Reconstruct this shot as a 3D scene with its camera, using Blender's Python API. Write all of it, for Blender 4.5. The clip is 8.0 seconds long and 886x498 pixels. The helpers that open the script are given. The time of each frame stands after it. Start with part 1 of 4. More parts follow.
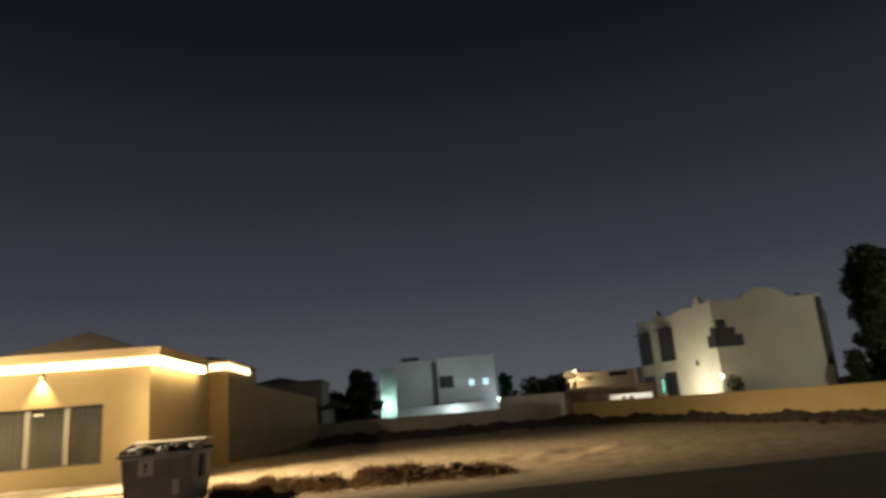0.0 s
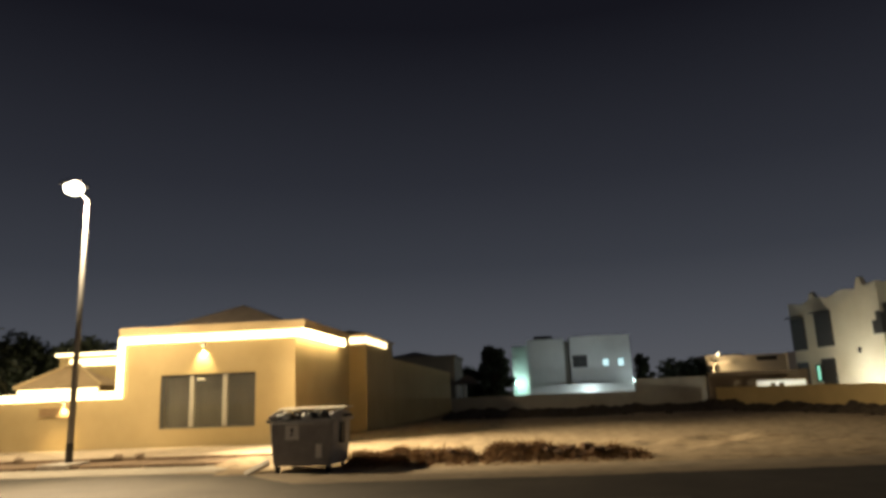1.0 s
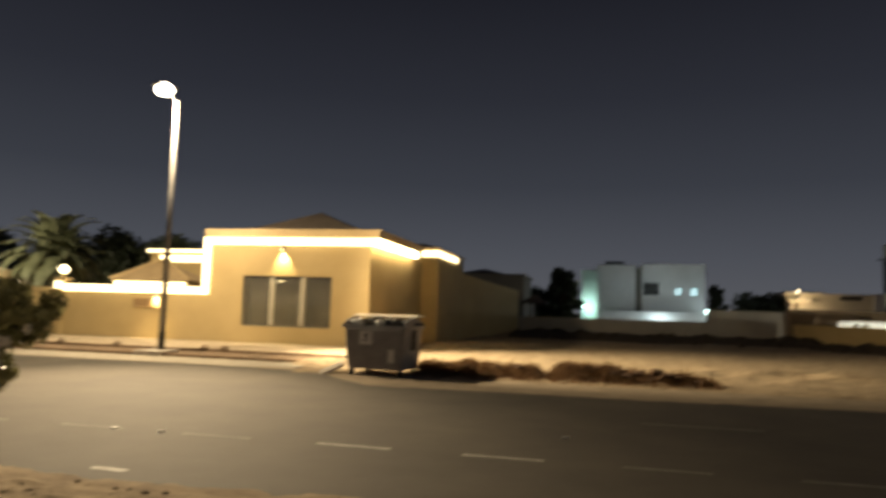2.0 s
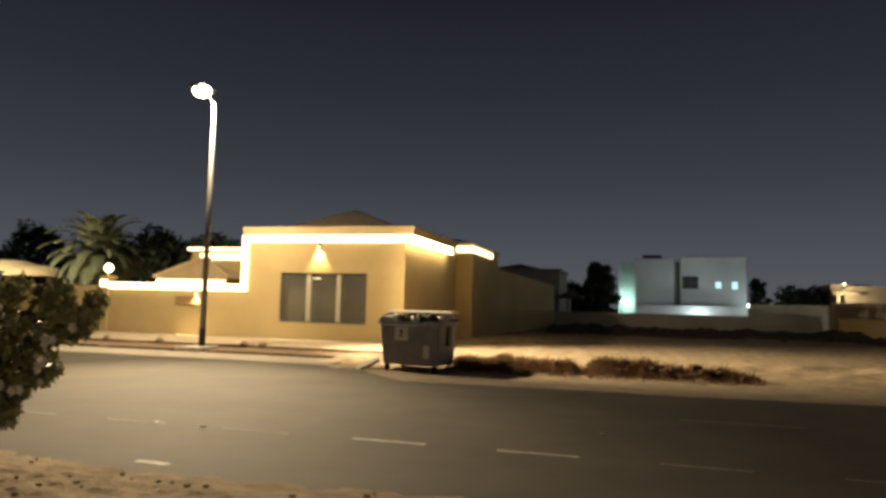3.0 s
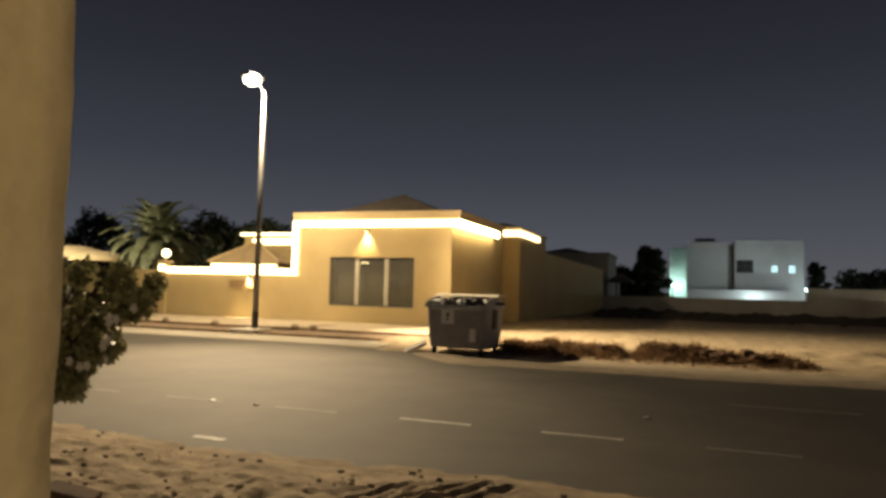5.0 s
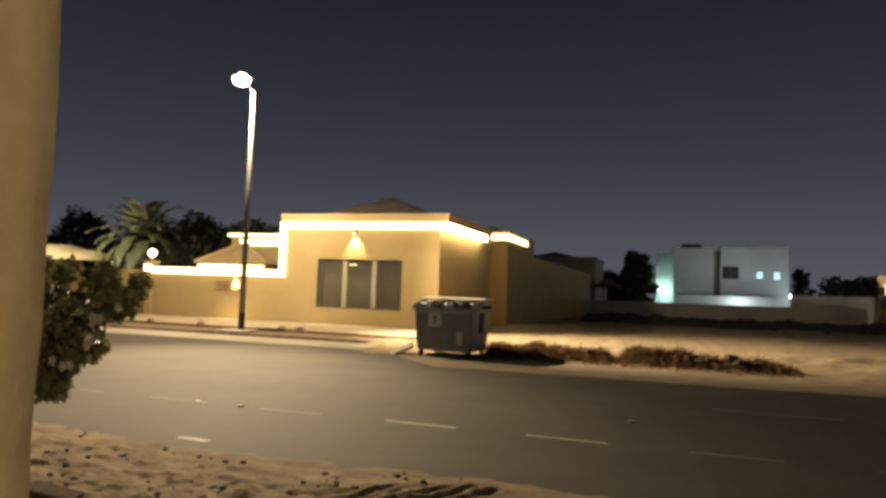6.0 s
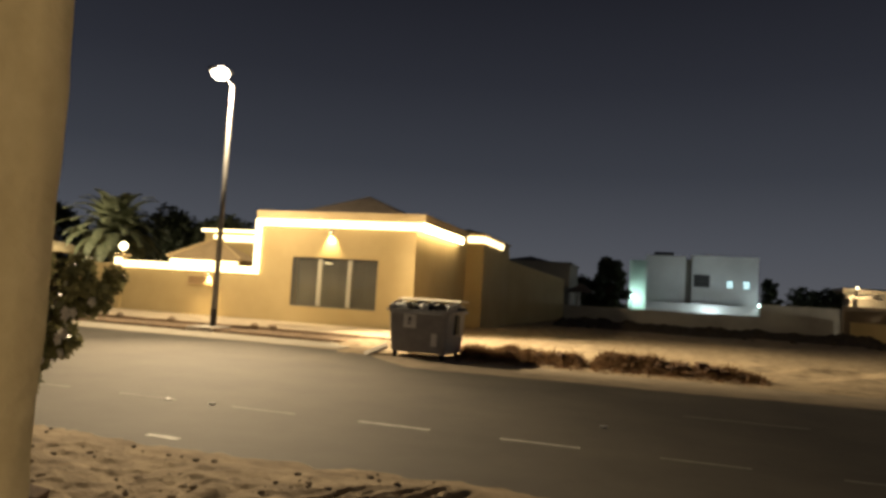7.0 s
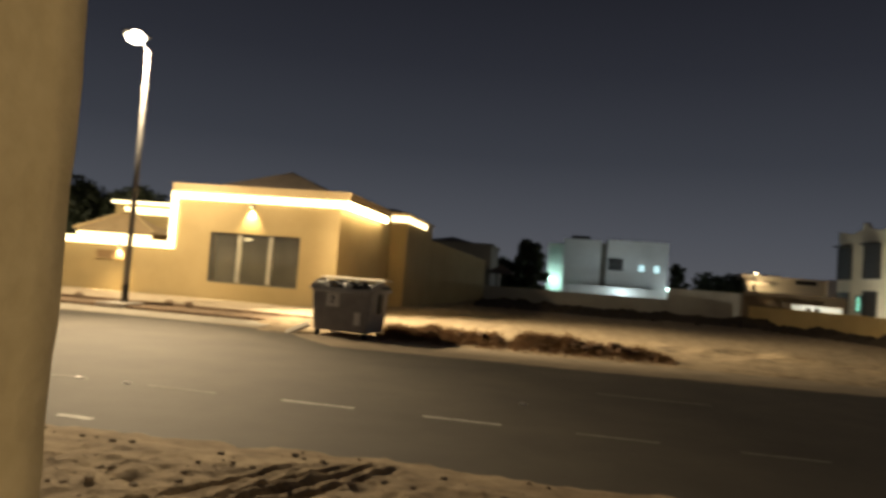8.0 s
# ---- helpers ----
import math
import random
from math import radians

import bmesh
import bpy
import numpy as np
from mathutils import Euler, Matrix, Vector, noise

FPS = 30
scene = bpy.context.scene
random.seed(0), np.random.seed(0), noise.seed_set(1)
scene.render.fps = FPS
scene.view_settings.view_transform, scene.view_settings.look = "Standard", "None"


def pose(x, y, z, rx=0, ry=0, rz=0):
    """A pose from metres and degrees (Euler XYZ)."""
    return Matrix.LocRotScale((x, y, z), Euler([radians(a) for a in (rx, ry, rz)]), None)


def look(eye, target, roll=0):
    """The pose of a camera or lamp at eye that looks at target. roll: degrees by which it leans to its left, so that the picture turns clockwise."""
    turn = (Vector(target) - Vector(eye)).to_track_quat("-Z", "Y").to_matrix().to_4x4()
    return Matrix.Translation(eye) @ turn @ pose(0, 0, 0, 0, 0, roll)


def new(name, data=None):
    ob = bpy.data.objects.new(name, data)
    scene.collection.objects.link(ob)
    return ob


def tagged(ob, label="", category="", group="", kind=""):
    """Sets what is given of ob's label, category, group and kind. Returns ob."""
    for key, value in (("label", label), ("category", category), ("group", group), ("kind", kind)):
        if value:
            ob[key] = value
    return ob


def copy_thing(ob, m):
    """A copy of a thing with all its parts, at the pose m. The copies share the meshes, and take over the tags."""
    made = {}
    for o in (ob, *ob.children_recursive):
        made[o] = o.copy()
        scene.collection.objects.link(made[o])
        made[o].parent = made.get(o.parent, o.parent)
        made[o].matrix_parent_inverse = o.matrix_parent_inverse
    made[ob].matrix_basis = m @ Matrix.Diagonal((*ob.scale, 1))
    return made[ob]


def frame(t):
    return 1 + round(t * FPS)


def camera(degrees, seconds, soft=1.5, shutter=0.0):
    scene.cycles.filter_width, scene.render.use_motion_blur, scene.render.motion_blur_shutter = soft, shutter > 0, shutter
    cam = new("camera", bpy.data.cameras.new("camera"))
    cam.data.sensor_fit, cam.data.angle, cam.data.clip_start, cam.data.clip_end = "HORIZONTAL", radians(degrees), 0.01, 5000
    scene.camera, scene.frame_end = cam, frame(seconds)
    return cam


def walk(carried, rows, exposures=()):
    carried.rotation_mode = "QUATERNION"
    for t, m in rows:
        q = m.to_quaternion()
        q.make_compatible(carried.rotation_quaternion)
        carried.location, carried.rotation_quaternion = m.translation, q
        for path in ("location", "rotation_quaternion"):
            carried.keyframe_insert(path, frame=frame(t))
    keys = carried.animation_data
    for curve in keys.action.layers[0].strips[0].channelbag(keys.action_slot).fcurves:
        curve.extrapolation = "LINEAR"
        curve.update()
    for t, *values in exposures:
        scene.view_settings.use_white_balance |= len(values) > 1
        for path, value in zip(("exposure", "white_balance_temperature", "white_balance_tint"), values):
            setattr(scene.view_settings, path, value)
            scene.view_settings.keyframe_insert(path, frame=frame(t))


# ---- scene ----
cam = camera(66.40, 8.0, soft=3.3, shutter=0.6)
# seconds, eye x y z, yaw to the left of +y, pitch up, roll
PATH = [
    (0.00, -0.025, 0.004, 1.803, -5.13, 13.21, -4.66),
    (0.50, -0.002, 0.001, 1.807, -0.98, 13.22, -1.02),
    (1.00, 0.049, 0.028, 1.813, 6.43, 12.00, -2.32),
    (1.20, 0.056, 0.026, 1.808, 5.07, 10.47, -0.51),
    (1.50, -0.024, 0.003, 1.805, 6.74, 9.51, 0.71),
    (2.00, -0.111, 0.104, 1.798, 12.57, 5.04, 1.76),
    (2.20, -0.089, 0.111, 1.814, 15.14, 4.60, 0.52),
    (3.30, -0.062, 0.062, 1.803, 15.29, 4.53, 1.93),
    (3.50, -0.035, 0.031, 1.788, 15.00, 3.57, 2.28),
    (4.00, 0.002, 0.010, 1.797, 15.08, 2.05, 1.70),
    (4.50, -0.002, 0.016, 1.787, 19.03, 2.72, 1.34),
    (4.70, -0.012, 0.021, 1.796, 19.63, 2.93, 1.48),
    (5.80, 0.014, -0.002, 1.796, 18.77, 3.40, 1.60),
    (6.00, 0.012, 0.002, 1.795, 18.57, 3.43, 2.02),
    (6.50, 0.016, -0.020, 1.802, 18.39, 3.95, 2.97),
    (7.00, -0.032, -0.002, 1.800, 16.49, 3.64, 3.47),
    (7.50, -0.055, -0.015, 1.792, 15.00, 3.17, 3.91),
    (8.00, -0.094, -0.077, 1.806, 9.78, 2.35, 4.45),
]


def aim(x, y, z, yaw, pitch, roll):
    a, b = radians(yaw), radians(pitch)
    ahead = Vector((-math.sin(a) * math.cos(b), math.cos(a) * math.cos(b), math.sin(b)))
    return look((x, y, z), Vector((x, y, z)) + ahead * 10, roll)


walk(cam, [(row[0], aim(*row[1:])) for row in PATH])

# ---- light: night sky with town glow, street lamp, house lamps, unseen fill lamps ----
world = bpy.data.worlds.new("night")
scene.world = world
world.use_nodes = True
wn, wl = world.node_tree.nodes, world.node_tree.links
wn.clear()
w_out, w_bg = wn.new("ShaderNodeOutputWorld"), wn.new("ShaderNodeBackground")
w_tc, w_sep, w_ramp = wn.new("ShaderNodeTexCoord"), wn.new("ShaderNodeSeparateXYZ"), wn.new("ShaderNodeValToRGB")
wl.new(w_tc.outputs["Generated"], w_sep.inputs[0])
wl.new(w_sep.outputs["Z"], w_ramp.inputs[0])
wl.new(w_ramp.outputs[0], w_bg.inputs[0])
wl.new(w_bg.outputs[0], w_out.inputs[0])
ramp = w_ramp.color_ramp
for k, (at, col) in enumerate(((0.0, (0.098, 0.101, 0.114)), (0.08, (0.072, 0.077, 0.092)), (0.18, (0.041, 0.045, 0.057)), (0.30, (0.024, 0.026, 0.035)), (0.5, (0.0074, 0.0076, 0.0117)))):
    e = ramp.elements[k] if k < 2 else ramp.elements.new(at)
    e.position, e.color = at, (*col, 1)
w_bg.inputs[1].default_value = 1.0

POLE = (-14.1, 20.26)


def lamp(name, kind, at, energy, colour, size=0.2, aim_at=None, angle=None, blend=0.5):
    d = bpy.data.lights.new(name, kind)
    d.energy, d.color = energy, colour
    if kind == "AREA":
        d.shape, d.size = "DISK", size
    else:
        d.shadow_soft_size = size
    if kind == "SPOT":
        d.spot_size, d.spot_blend = radians(angle), blend
    ob = new(name, d)
    ob.matrix_world = look(at, aim_at) if aim_at else Matrix.Translation(at)
    return ob


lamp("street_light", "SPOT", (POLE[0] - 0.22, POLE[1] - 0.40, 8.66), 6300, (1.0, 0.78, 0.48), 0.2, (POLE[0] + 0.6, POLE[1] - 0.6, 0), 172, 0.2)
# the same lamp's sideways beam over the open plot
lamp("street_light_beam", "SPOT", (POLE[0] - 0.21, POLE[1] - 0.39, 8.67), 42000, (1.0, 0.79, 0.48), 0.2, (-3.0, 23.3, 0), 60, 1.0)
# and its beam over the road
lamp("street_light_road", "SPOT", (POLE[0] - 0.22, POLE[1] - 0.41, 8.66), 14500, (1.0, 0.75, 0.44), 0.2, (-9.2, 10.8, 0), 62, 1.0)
# unseen fill spot, added behind the camera to light near wall and shrub
lamp("fill_near_wall", "SPOT", (4.6, -1.9, 3.1), 500, (1.0, 0.78, 0.46), 0.15, (-2.5, 2.1, 1.7), 38, 0.6)
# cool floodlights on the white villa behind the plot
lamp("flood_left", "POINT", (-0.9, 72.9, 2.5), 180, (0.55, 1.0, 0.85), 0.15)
# unseen fill lamp, added to light the white villa's front evenly
lamp("fill_villa_front", "POINT", (6.5, 63.5, 1.15), 420, (0.80, 0.95, 1.0), 0.2)
# unseen lamp, placed for the bright patch on the low front wall
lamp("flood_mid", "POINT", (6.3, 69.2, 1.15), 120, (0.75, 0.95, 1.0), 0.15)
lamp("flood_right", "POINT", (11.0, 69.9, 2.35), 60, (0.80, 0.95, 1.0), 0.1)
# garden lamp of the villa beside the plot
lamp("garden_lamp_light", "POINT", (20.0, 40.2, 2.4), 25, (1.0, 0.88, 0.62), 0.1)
# unseen fill lamp, added to brighten the villa's front near its corner
lamp("fill_villa_corner", "POINT", (18.1, 43.6, 1.2), 520, (1.0, 0.97, 0.80), 0.1)
# fill lamp out of view beyond the ochre wall, added for the villa's side
lamp("fill_villa_side", "POINT", (33.0, 30.5, 4.2), 1150, (0.97, 1.0, 0.80), 0.2)
# unseen lamp, added to light the white yard wall
lamp("fill_yard_wall", "POINT", (16.6, 47.1, 1.1), 45, (0.95, 0.95, 0.8), 0.1)
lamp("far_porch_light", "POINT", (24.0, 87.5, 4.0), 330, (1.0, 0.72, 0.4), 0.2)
# assumed next street lamp, unseen, its spot added to light the palm
lamp("fill_palm", "SPOT", (-42.22, 19.86, 8.66), 46000, (1.0, 0.87, 0.60), 0.2, (-38.0, 38.0, 2.5), 56, 0.6)
lamp("globe_light", "POINT", (-23.13, 25.9, 3.04), 160, (1.0, 0.82, 0.46), 0.15)


# ---- materials ----
def mat(name):
    m = bpy.data.materials.new(name)
    m.use_nodes = True
    b = m.node_tree.nodes["Principled BSDF"]
    return m, m.node_tree.nodes, m.node_tree.links, b


def surface(name, dark, light, scale=3.0, rough=0.85, fine=60.0, bump=0.15, metal=0.0, vary=0.0, dist=0.01, patch=None):
    """Two-scale mottled surface: large stains between two colours, fine grain in bump."""
    m, n, l, b = mat(name)
    tc = n.new("ShaderNodeTexCoord")
    big, small = n.new("ShaderNodeTexNoise"), n.new("ShaderNodeTexNoise")
    big.inputs["Scale"].default_value, big.inputs["Detail"].default_value, big.inputs["Roughness"].default_value = scale, 7, 0.65
    small.inputs["Scale"].default_value, small.inputs["Detail"].default_value = fine, 4
    geo = n.new("ShaderNodeNewGeometry")
    for k in (big, small):
        l.new(geo.outputs["Position"], k.inputs["Vector"])
    add = n.new("ShaderNodeMath")
    add.operation = "MULTIPLY_ADD"
    add.inputs[1].default_value = 0.35
    l.new(small.outputs["Fac"], add.inputs[0])
    l.new(big.outputs["Fac"], add.inputs[2])
    if patch:
        mp, streak, sub = n.new("ShaderNodeMapping"), n.new("ShaderNodeTexNoise"), n.new("ShaderNodeMath")
        mp.inputs["Scale"].default_value = patch
        l.new(geo.outputs["Position"], mp.inputs["Vector"])
        l.new(mp.outputs[0], streak.inputs["Vector"])
        streak.inputs["Scale"].default_value, streak.inputs["Detail"].default_value = 1.0, 6
        sub.operation = "MULTIPLY_ADD"
        sub.inputs[1].default_value = 0.8
        l.new(streak.outputs["Fac"], sub.inputs[0])
        l.new(add.outputs[0], sub.inputs[2])
        half = n.new("ShaderNodeMath")
        half.operation = "MULTIPLY_ADD"
        half.inputs[1].default_value, half.inputs[2].default_value = 0.85, -0.24
        l.new(sub.outputs[0], half.inputs[0])
        add = half
    ramp = n.new("ShaderNodeValToRGB")
    ramp.color_ramp.elements[0].position, ramp.color_ramp.elements[1].position = 0.45, 0.92
    ramp.color_ramp.elements[0].color, ramp.color_ramp.elements[1].color = (*dark, 1), (*light, 1)
    l.new(add.outputs[0], ramp.inputs[0])
    col = ramp.outputs[0]
    if vary:
        info, hsv, rng = n.new("ShaderNodeObjectInfo"), n.new("ShaderNodeHueSaturation"), n.new("ShaderNodeMapRange")
        rng.inputs[3].default_value, rng.inputs[4].default_value = 1 - vary, 1 + vary
        l.new(info.outputs["Random"], rng.inputs[0])
        l.new(rng.outputs[0], hsv.inputs["Value"])
        l.new(col, hsv.inputs["Color"])
        col = hsv.outputs[0]
    l.new(col, b.inputs["Base Color"])
    b.inputs["Roughness"].default_value, b.inputs["Metallic"].default_value = rough, metal
    bp = n.new("ShaderNodeBump")
    bp.inputs["Strength"].default_value, bp.inputs["Distance"].default_value = bump, dist
    l.new(small.outputs["Fac"], bp.inputs["Height"])
    l.new(bp.outputs[0], b.inputs["Normal"])
    return m


def glow(name, colour, strength):
    m, n, l, b = mat(name)
    b.inputs["Base Color"].default_value = (*colour, 1)
    b.inputs["Emission Color"].default_value = (*colour, 1)
    b.inputs["Emission Strength"].default_value = strength
    return m


def leafy(name, dark, light, rough=0.55):
    m, n, l, b = mat(name)
    geo, ramp = n.new("ShaderNodeNewGeometry"), n.new("ShaderNodeValToRGB")
    ramp.color_ramp.elements[0].color, ramp.color_ramp.elements[1].color = (*dark, 1), (*light, 1)
    l.new(geo.outputs["Random Per Island"], ramp.inputs[0])
    l.new(ramp.outputs[0], b.inputs["Base Color"])
    b.inputs["Roughness"].default_value = rough
    # thin leaves let some light through
    tr, mix, out = n.new("ShaderNodeBsdfTranslucent"), n.new("ShaderNodeMixShader"), n["Material Output"]
    l.new(ramp.outputs[0], tr.inputs["Color"])
    mix.inputs[0].default_value = 0.4
    l.new(b.outputs[0], mix.inputs[1])
    l.new(tr.outputs[0], mix.inputs[2])
    l.new(mix.outputs[0], out.inputs["Surface"])
    return m


def glass(name, tint, rough=0.03):
    m, n, l, b = mat(name)
    b.inputs["Base Color"].default_value = (*tint, 1)
    b.inputs["Roughness"].default_value = rough
    b.inputs["Transmission Weight"].default_value = 0.9
    b.inputs["IOR"].default_value = 1.5
    return m


M_SAND = surface("sand", (0.165, 0.114, 0.066), (0.48, 0.372, 0.238), 2.2, 0.95, 34, 0.9, dist=0.02, patch=(2.4, 6.0, 3.0))
M_ASPHALT = surface("asphalt", (0.052, 0.044, 0.035), (0.102, 0.087, 0.068), 0.55, 0.82, 90, 0.5, dist=0.006)
M_PAINT = surface("road_paint", (0.30, 0.28, 0.24), (0.62, 0.60, 0.55), 9, 0.7, 120, 0.2)
M_SHOULDER = surface("dusty_shoulder", (0.21, 0.165, 0.115), (0.37, 0.295, 0.205), 1.6, 0.95, 50, 0.5, dist=0.01, patch=(0.5, 3.0, 1.0))
M_BROWNPAVER = surface("brown_paver", (0.15, 0.10, 0.06), (0.27, 0.19, 0.12), 2.5, 0.9, 60, 0.3, vary=0.18)
M_GUTTER = surface("gutter_concrete", (0.30, 0.26, 0.20), (0.46, 0.41, 0.33), 1.2, 0.9, 50, 0.3)
M_KERB = surface("kerb_concrete", (0.20, 0.13, 0.08), (0.34, 0.25, 0.17), 2.0, 0.9, 50, 0.4, vary=0.15)
M_PAVER = surface("paver", (0.36, 0.29, 0.20), (0.52, 0.43, 0.31), 2.5, 0.85, 60, 0.3, vary=0.12)
M_STUCCO = surface("yellow_stucco", (0.42, 0.318, 0.150), (0.50, 0.385, 0.195), 0.6, 0.9, 45, 0.25)
M_COPING = surface("cream_coping", (0.46, 0.35, 0.19), (0.54, 0.42, 0.24), 1.0, 0.85, 45, 0.2)
M_NEARWALL = surface("rough_render", (0.42, 0.325, 0.18), (0.56, 0.445, 0.27), 5.0, 0.9, 55, 0.45, dist=0.008)
M_GREYWALL = surface("beige_block_render", (0.29, 0.26, 0.22), (0.42, 0.38, 0.32), 0.5, 0.92, 30, 0.3)
M_OCHREWALL = surface("ochre_render", (0.50, 0.355, 0.150), (0.65, 0.475, 0.215), 0.4, 0.92, 30, 0.3)
M_WHITE = surface("white_render", (0.60, 0.60, 0.58), (0.76, 0.76, 0.74), 0.4, 0.88, 30, 0.2)
M_DULLWALL = surface("dull_render", (0.17, 0.155, 0.13), (0.25, 0.23, 0.19), 0.4, 0.9, 30, 0.2)
# dark brown carries the shade on the unlit north wall
M_SHADEWALL = surface("shaded_render", (0.13, 0.09, 0.055), (0.21, 0.15, 0.095), 0.5, 0.92, 30, 0.3)
M_DARKSOIL = surface("dark_soil", (0.025, 0.018, 0.012), (0.085, 0.060, 0.038), 3, 0.95, 40, 0.6, dist=0.02)
M_CREAM = surface("cream_render", (0.60, 0.55, 0.42), (0.72, 0.68, 0.55), 0.4, 0.88, 30, 0.2)
M_ROOF = surface("roof_tile", (0.05, 0.040, 0.032), (0.10, 0.08, 0.065), 2.0, 0.8, 40, 0.4, vary=0.2)
M_TANTILE = surface("tan_roof_tile", (0.30, 0.22, 0.12), (0.42, 0.31, 0.18), 2.0, 0.8, 40, 0.4)
M_FRAME = surface("white_aluminium", (0.40, 0.37, 0.30), (0.50, 0.47, 0.39), 3, 0.4, 80, 0.05)
M_DARKFRAME = surface("dark_aluminium", (0.05, 0.05, 0.05), (0.09, 0.085, 0.08), 3, 0.45, 80, 0.05)
M_STEEL = surface("galvanised_steel", (0.12, 0.115, 0.11), (0.19, 0.185, 0.18), 4, 0.55, 70, 0.1, metal=0.3)
M_BLACK = surface("black_paint", (0.015, 0.014, 0.013), (0.04, 0.037, 0.033), 6, 0.6, 70, 0.1)
M_BIN = surface("grey_bin_plastic", (0.22, 0.215, 0.215), (0.34, 0.33, 0.33), 4, 0.6, 60, 0.25)
M_BINLID = surface("pale_bin_lid", (0.52, 0.47, 0.38), (0.68, 0.63, 0.53), 4, 0.6, 60, 0.2)
M_STICKER = surface("sticker_paper", (0.70, 0.69, 0.66), (0.84, 0.83, 0.80), 14, 0.6, 90, 0.1)
M_RUBBER = surface("rubber", (0.012, 0.012, 0.012), (0.03, 0.03, 0.03), 8, 0.8, 80, 0.2)
M_BAGBLACK = surface("black_bag", (0.012, 0.012, 0.013), (0.035, 0.034, 0.033), 8, 0.35, 30, 0.6, dist=0.03)
M_BAGWHITE = surface("white_bag", (0.50, 0.49, 0.46), (0.75, 0.74, 0.72), 8, 0.45, 30, 0.6, dist=0.03)
M_CARD = surface("cardboard", (0.28, 0.19, 0.10), (0.42, 0.30, 0.18), 8, 0.9, 60, 0.2)
M_PAINTWORN = surface("worn_road_paint", (0.17, 0.155, 0.13), (0.36, 0.34, 0.30), 14, 0.8, 90, 0.2)
M_STONE = surface("rubble_stone", (0.19, 0.145, 0.10), (0.34, 0.26, 0.18), 6, 0.95, 40, 0.6, vary=0.3, dist=0.02)
M_CLOD = surface("earth_clod", (0.055, 0.028, 0.015), (0.14, 0.080, 0.045), 5, 0.95, 40, 0.6, dist=0.02)
M_CONC = surface("broken_concrete", (0.34, 0.30, 0.25), (0.55, 0.50, 0.43), 5, 0.95, 40, 0.5, dist=0.02)
M_BARK = surface("bark", (0.07, 0.05, 0.035), (0.17, 0.125, 0.085), 8, 0.95, 50, 0.9, dist=0.03)
M_LEAF = leafy("shrub_leaf", (0.125, 0.125, 0.055), (0.30, 0.285, 0.14), 0.42)
M_DARKLEAF = leafy("tree_leaf", (0.045, 0.055, 0.030), (0.100, 0.110, 0.060))
M_PALM = leafy("palm_leaflet", (0.17, 0.18, 0.10), (0.33, 0.34, 0.20))
M_DRY = leafy("dry_brush", (0.085, 0.044, 0.021), (0.30, 0.18, 0.09), 0.9)
M_PETAL = leafy("petal", (0.65, 0.60, 0.55), (0.80, 0.78, 0.74), 0.6)
M_GLASS = glass("window_glass", (0.52, 0.49, 0.40))
M_ROOMDARK = surface("dim_room_sheet", (0.030, 0.028, 0.022), (0.095, 0.088, 0.066), 4, 0.9, 60, 0.2)
M_LED = glow("warm_led", (1.0, 0.82, 0.45), 4.2)
# stronger glow than the other strips, raised to brighten the side wall
M_LEDSIDE = glow("warm_led_bright", (1.0, 0.82, 0.45), 17.0)
M_SCONCE = glow("sconce_glass", (1.0, 0.78, 0.40), 9.0)
M_BULB = glow("street_lamp_glass", (1.0, 0.88, 0.66), 16.0)
M_GLOBE = glow("globe_glass", (1.0, 0.84, 0.48), 7.0)
M_COOL = glow("cool_lamp_glass", (0.66, 1.0, 0.92), 14.0)
M_COOLWIN = glow("lit_window_glass", (0.62, 0.95, 1.0), 1.3)
M_GREENWIN = glow("green_lit_window_glass", (0.36, 1.0, 0.72), 0.9)
M_WARMLAMP = glow("warm_lamp_glass", (1.0, 0.82, 0.5), 10.0)
M_SHUTTER = surface("window_screen", (0.018, 0.017, 0.016), (0.045, 0.042, 0.038), 5, 0.6, 60, 0.2)
M_SIGN = surface("wood_sign", (0.24, 0.15, 0.07), (0.36, 0.24, 0.12), 6, 0.7, 60, 0.2)


# ---- builders ----
def mesh_of(name, bm, material, smooth=False):
    me = bpy.data.meshes.new(name)
    bm.normal_update()
    bm.to_mesh(me)
    bm.free()
    me.materials.append(material)
    if smooth:
        for p in me.polygons:
            p.use_smooth = True
    return me


def part(name, bm, material, parent=None, label="", smooth=False):
    ob = new(name, mesh_of(name, bm, material, smooth))
    if parent:
        ob.parent = parent
        ob.matrix_parent_inverse = parent.matrix_world.inverted()
    if label:
        tagged(ob, label)
    return ob


def thing(name, at, label, category, group="", kind="", turn=0.0):
    ob = new(name)
    ob.empty_display_size = 0.2
    ob.matrix_world = pose(*at, 0, 0, turn)
    return tagged(ob, label, category, group, kind)


def add_box(bm, lo, hi, bevel=0.0, m=None):
    lo, hi = Vector(lo), Vector(hi)
    c, s = (lo + hi) / 2, hi - lo
    r = bmesh.ops.create_cube(bm, size=1.0, matrix=Matrix.Translation(c) @ Matrix.Diagonal((*s, 1)))
    vs = r["verts"]
    if bevel:
        es = list({e for v in vs for e in v.link_edges})
        rb = bmesh.ops.bevel(bm, geom=es, offset=bevel, segments=2, affect="EDGES", profile=0.6)
        vs = list({v for f in rb["faces"] for v in f.verts} | {v for v in vs if v.is_valid})
    if m:
        bmesh.ops.transform(bm, matrix=m, verts=vs)
    return vs


def box(lo, hi, bevel=0.0, m=None):
    bm = bmesh.new()
    add_box(bm, lo, hi, bevel, m)
    return bm


def boxes(*items, bevel=0.0):
    bm = bmesh.new()
    for lo, hi in items:
        add_box(bm, lo, hi, bevel)
    return bm


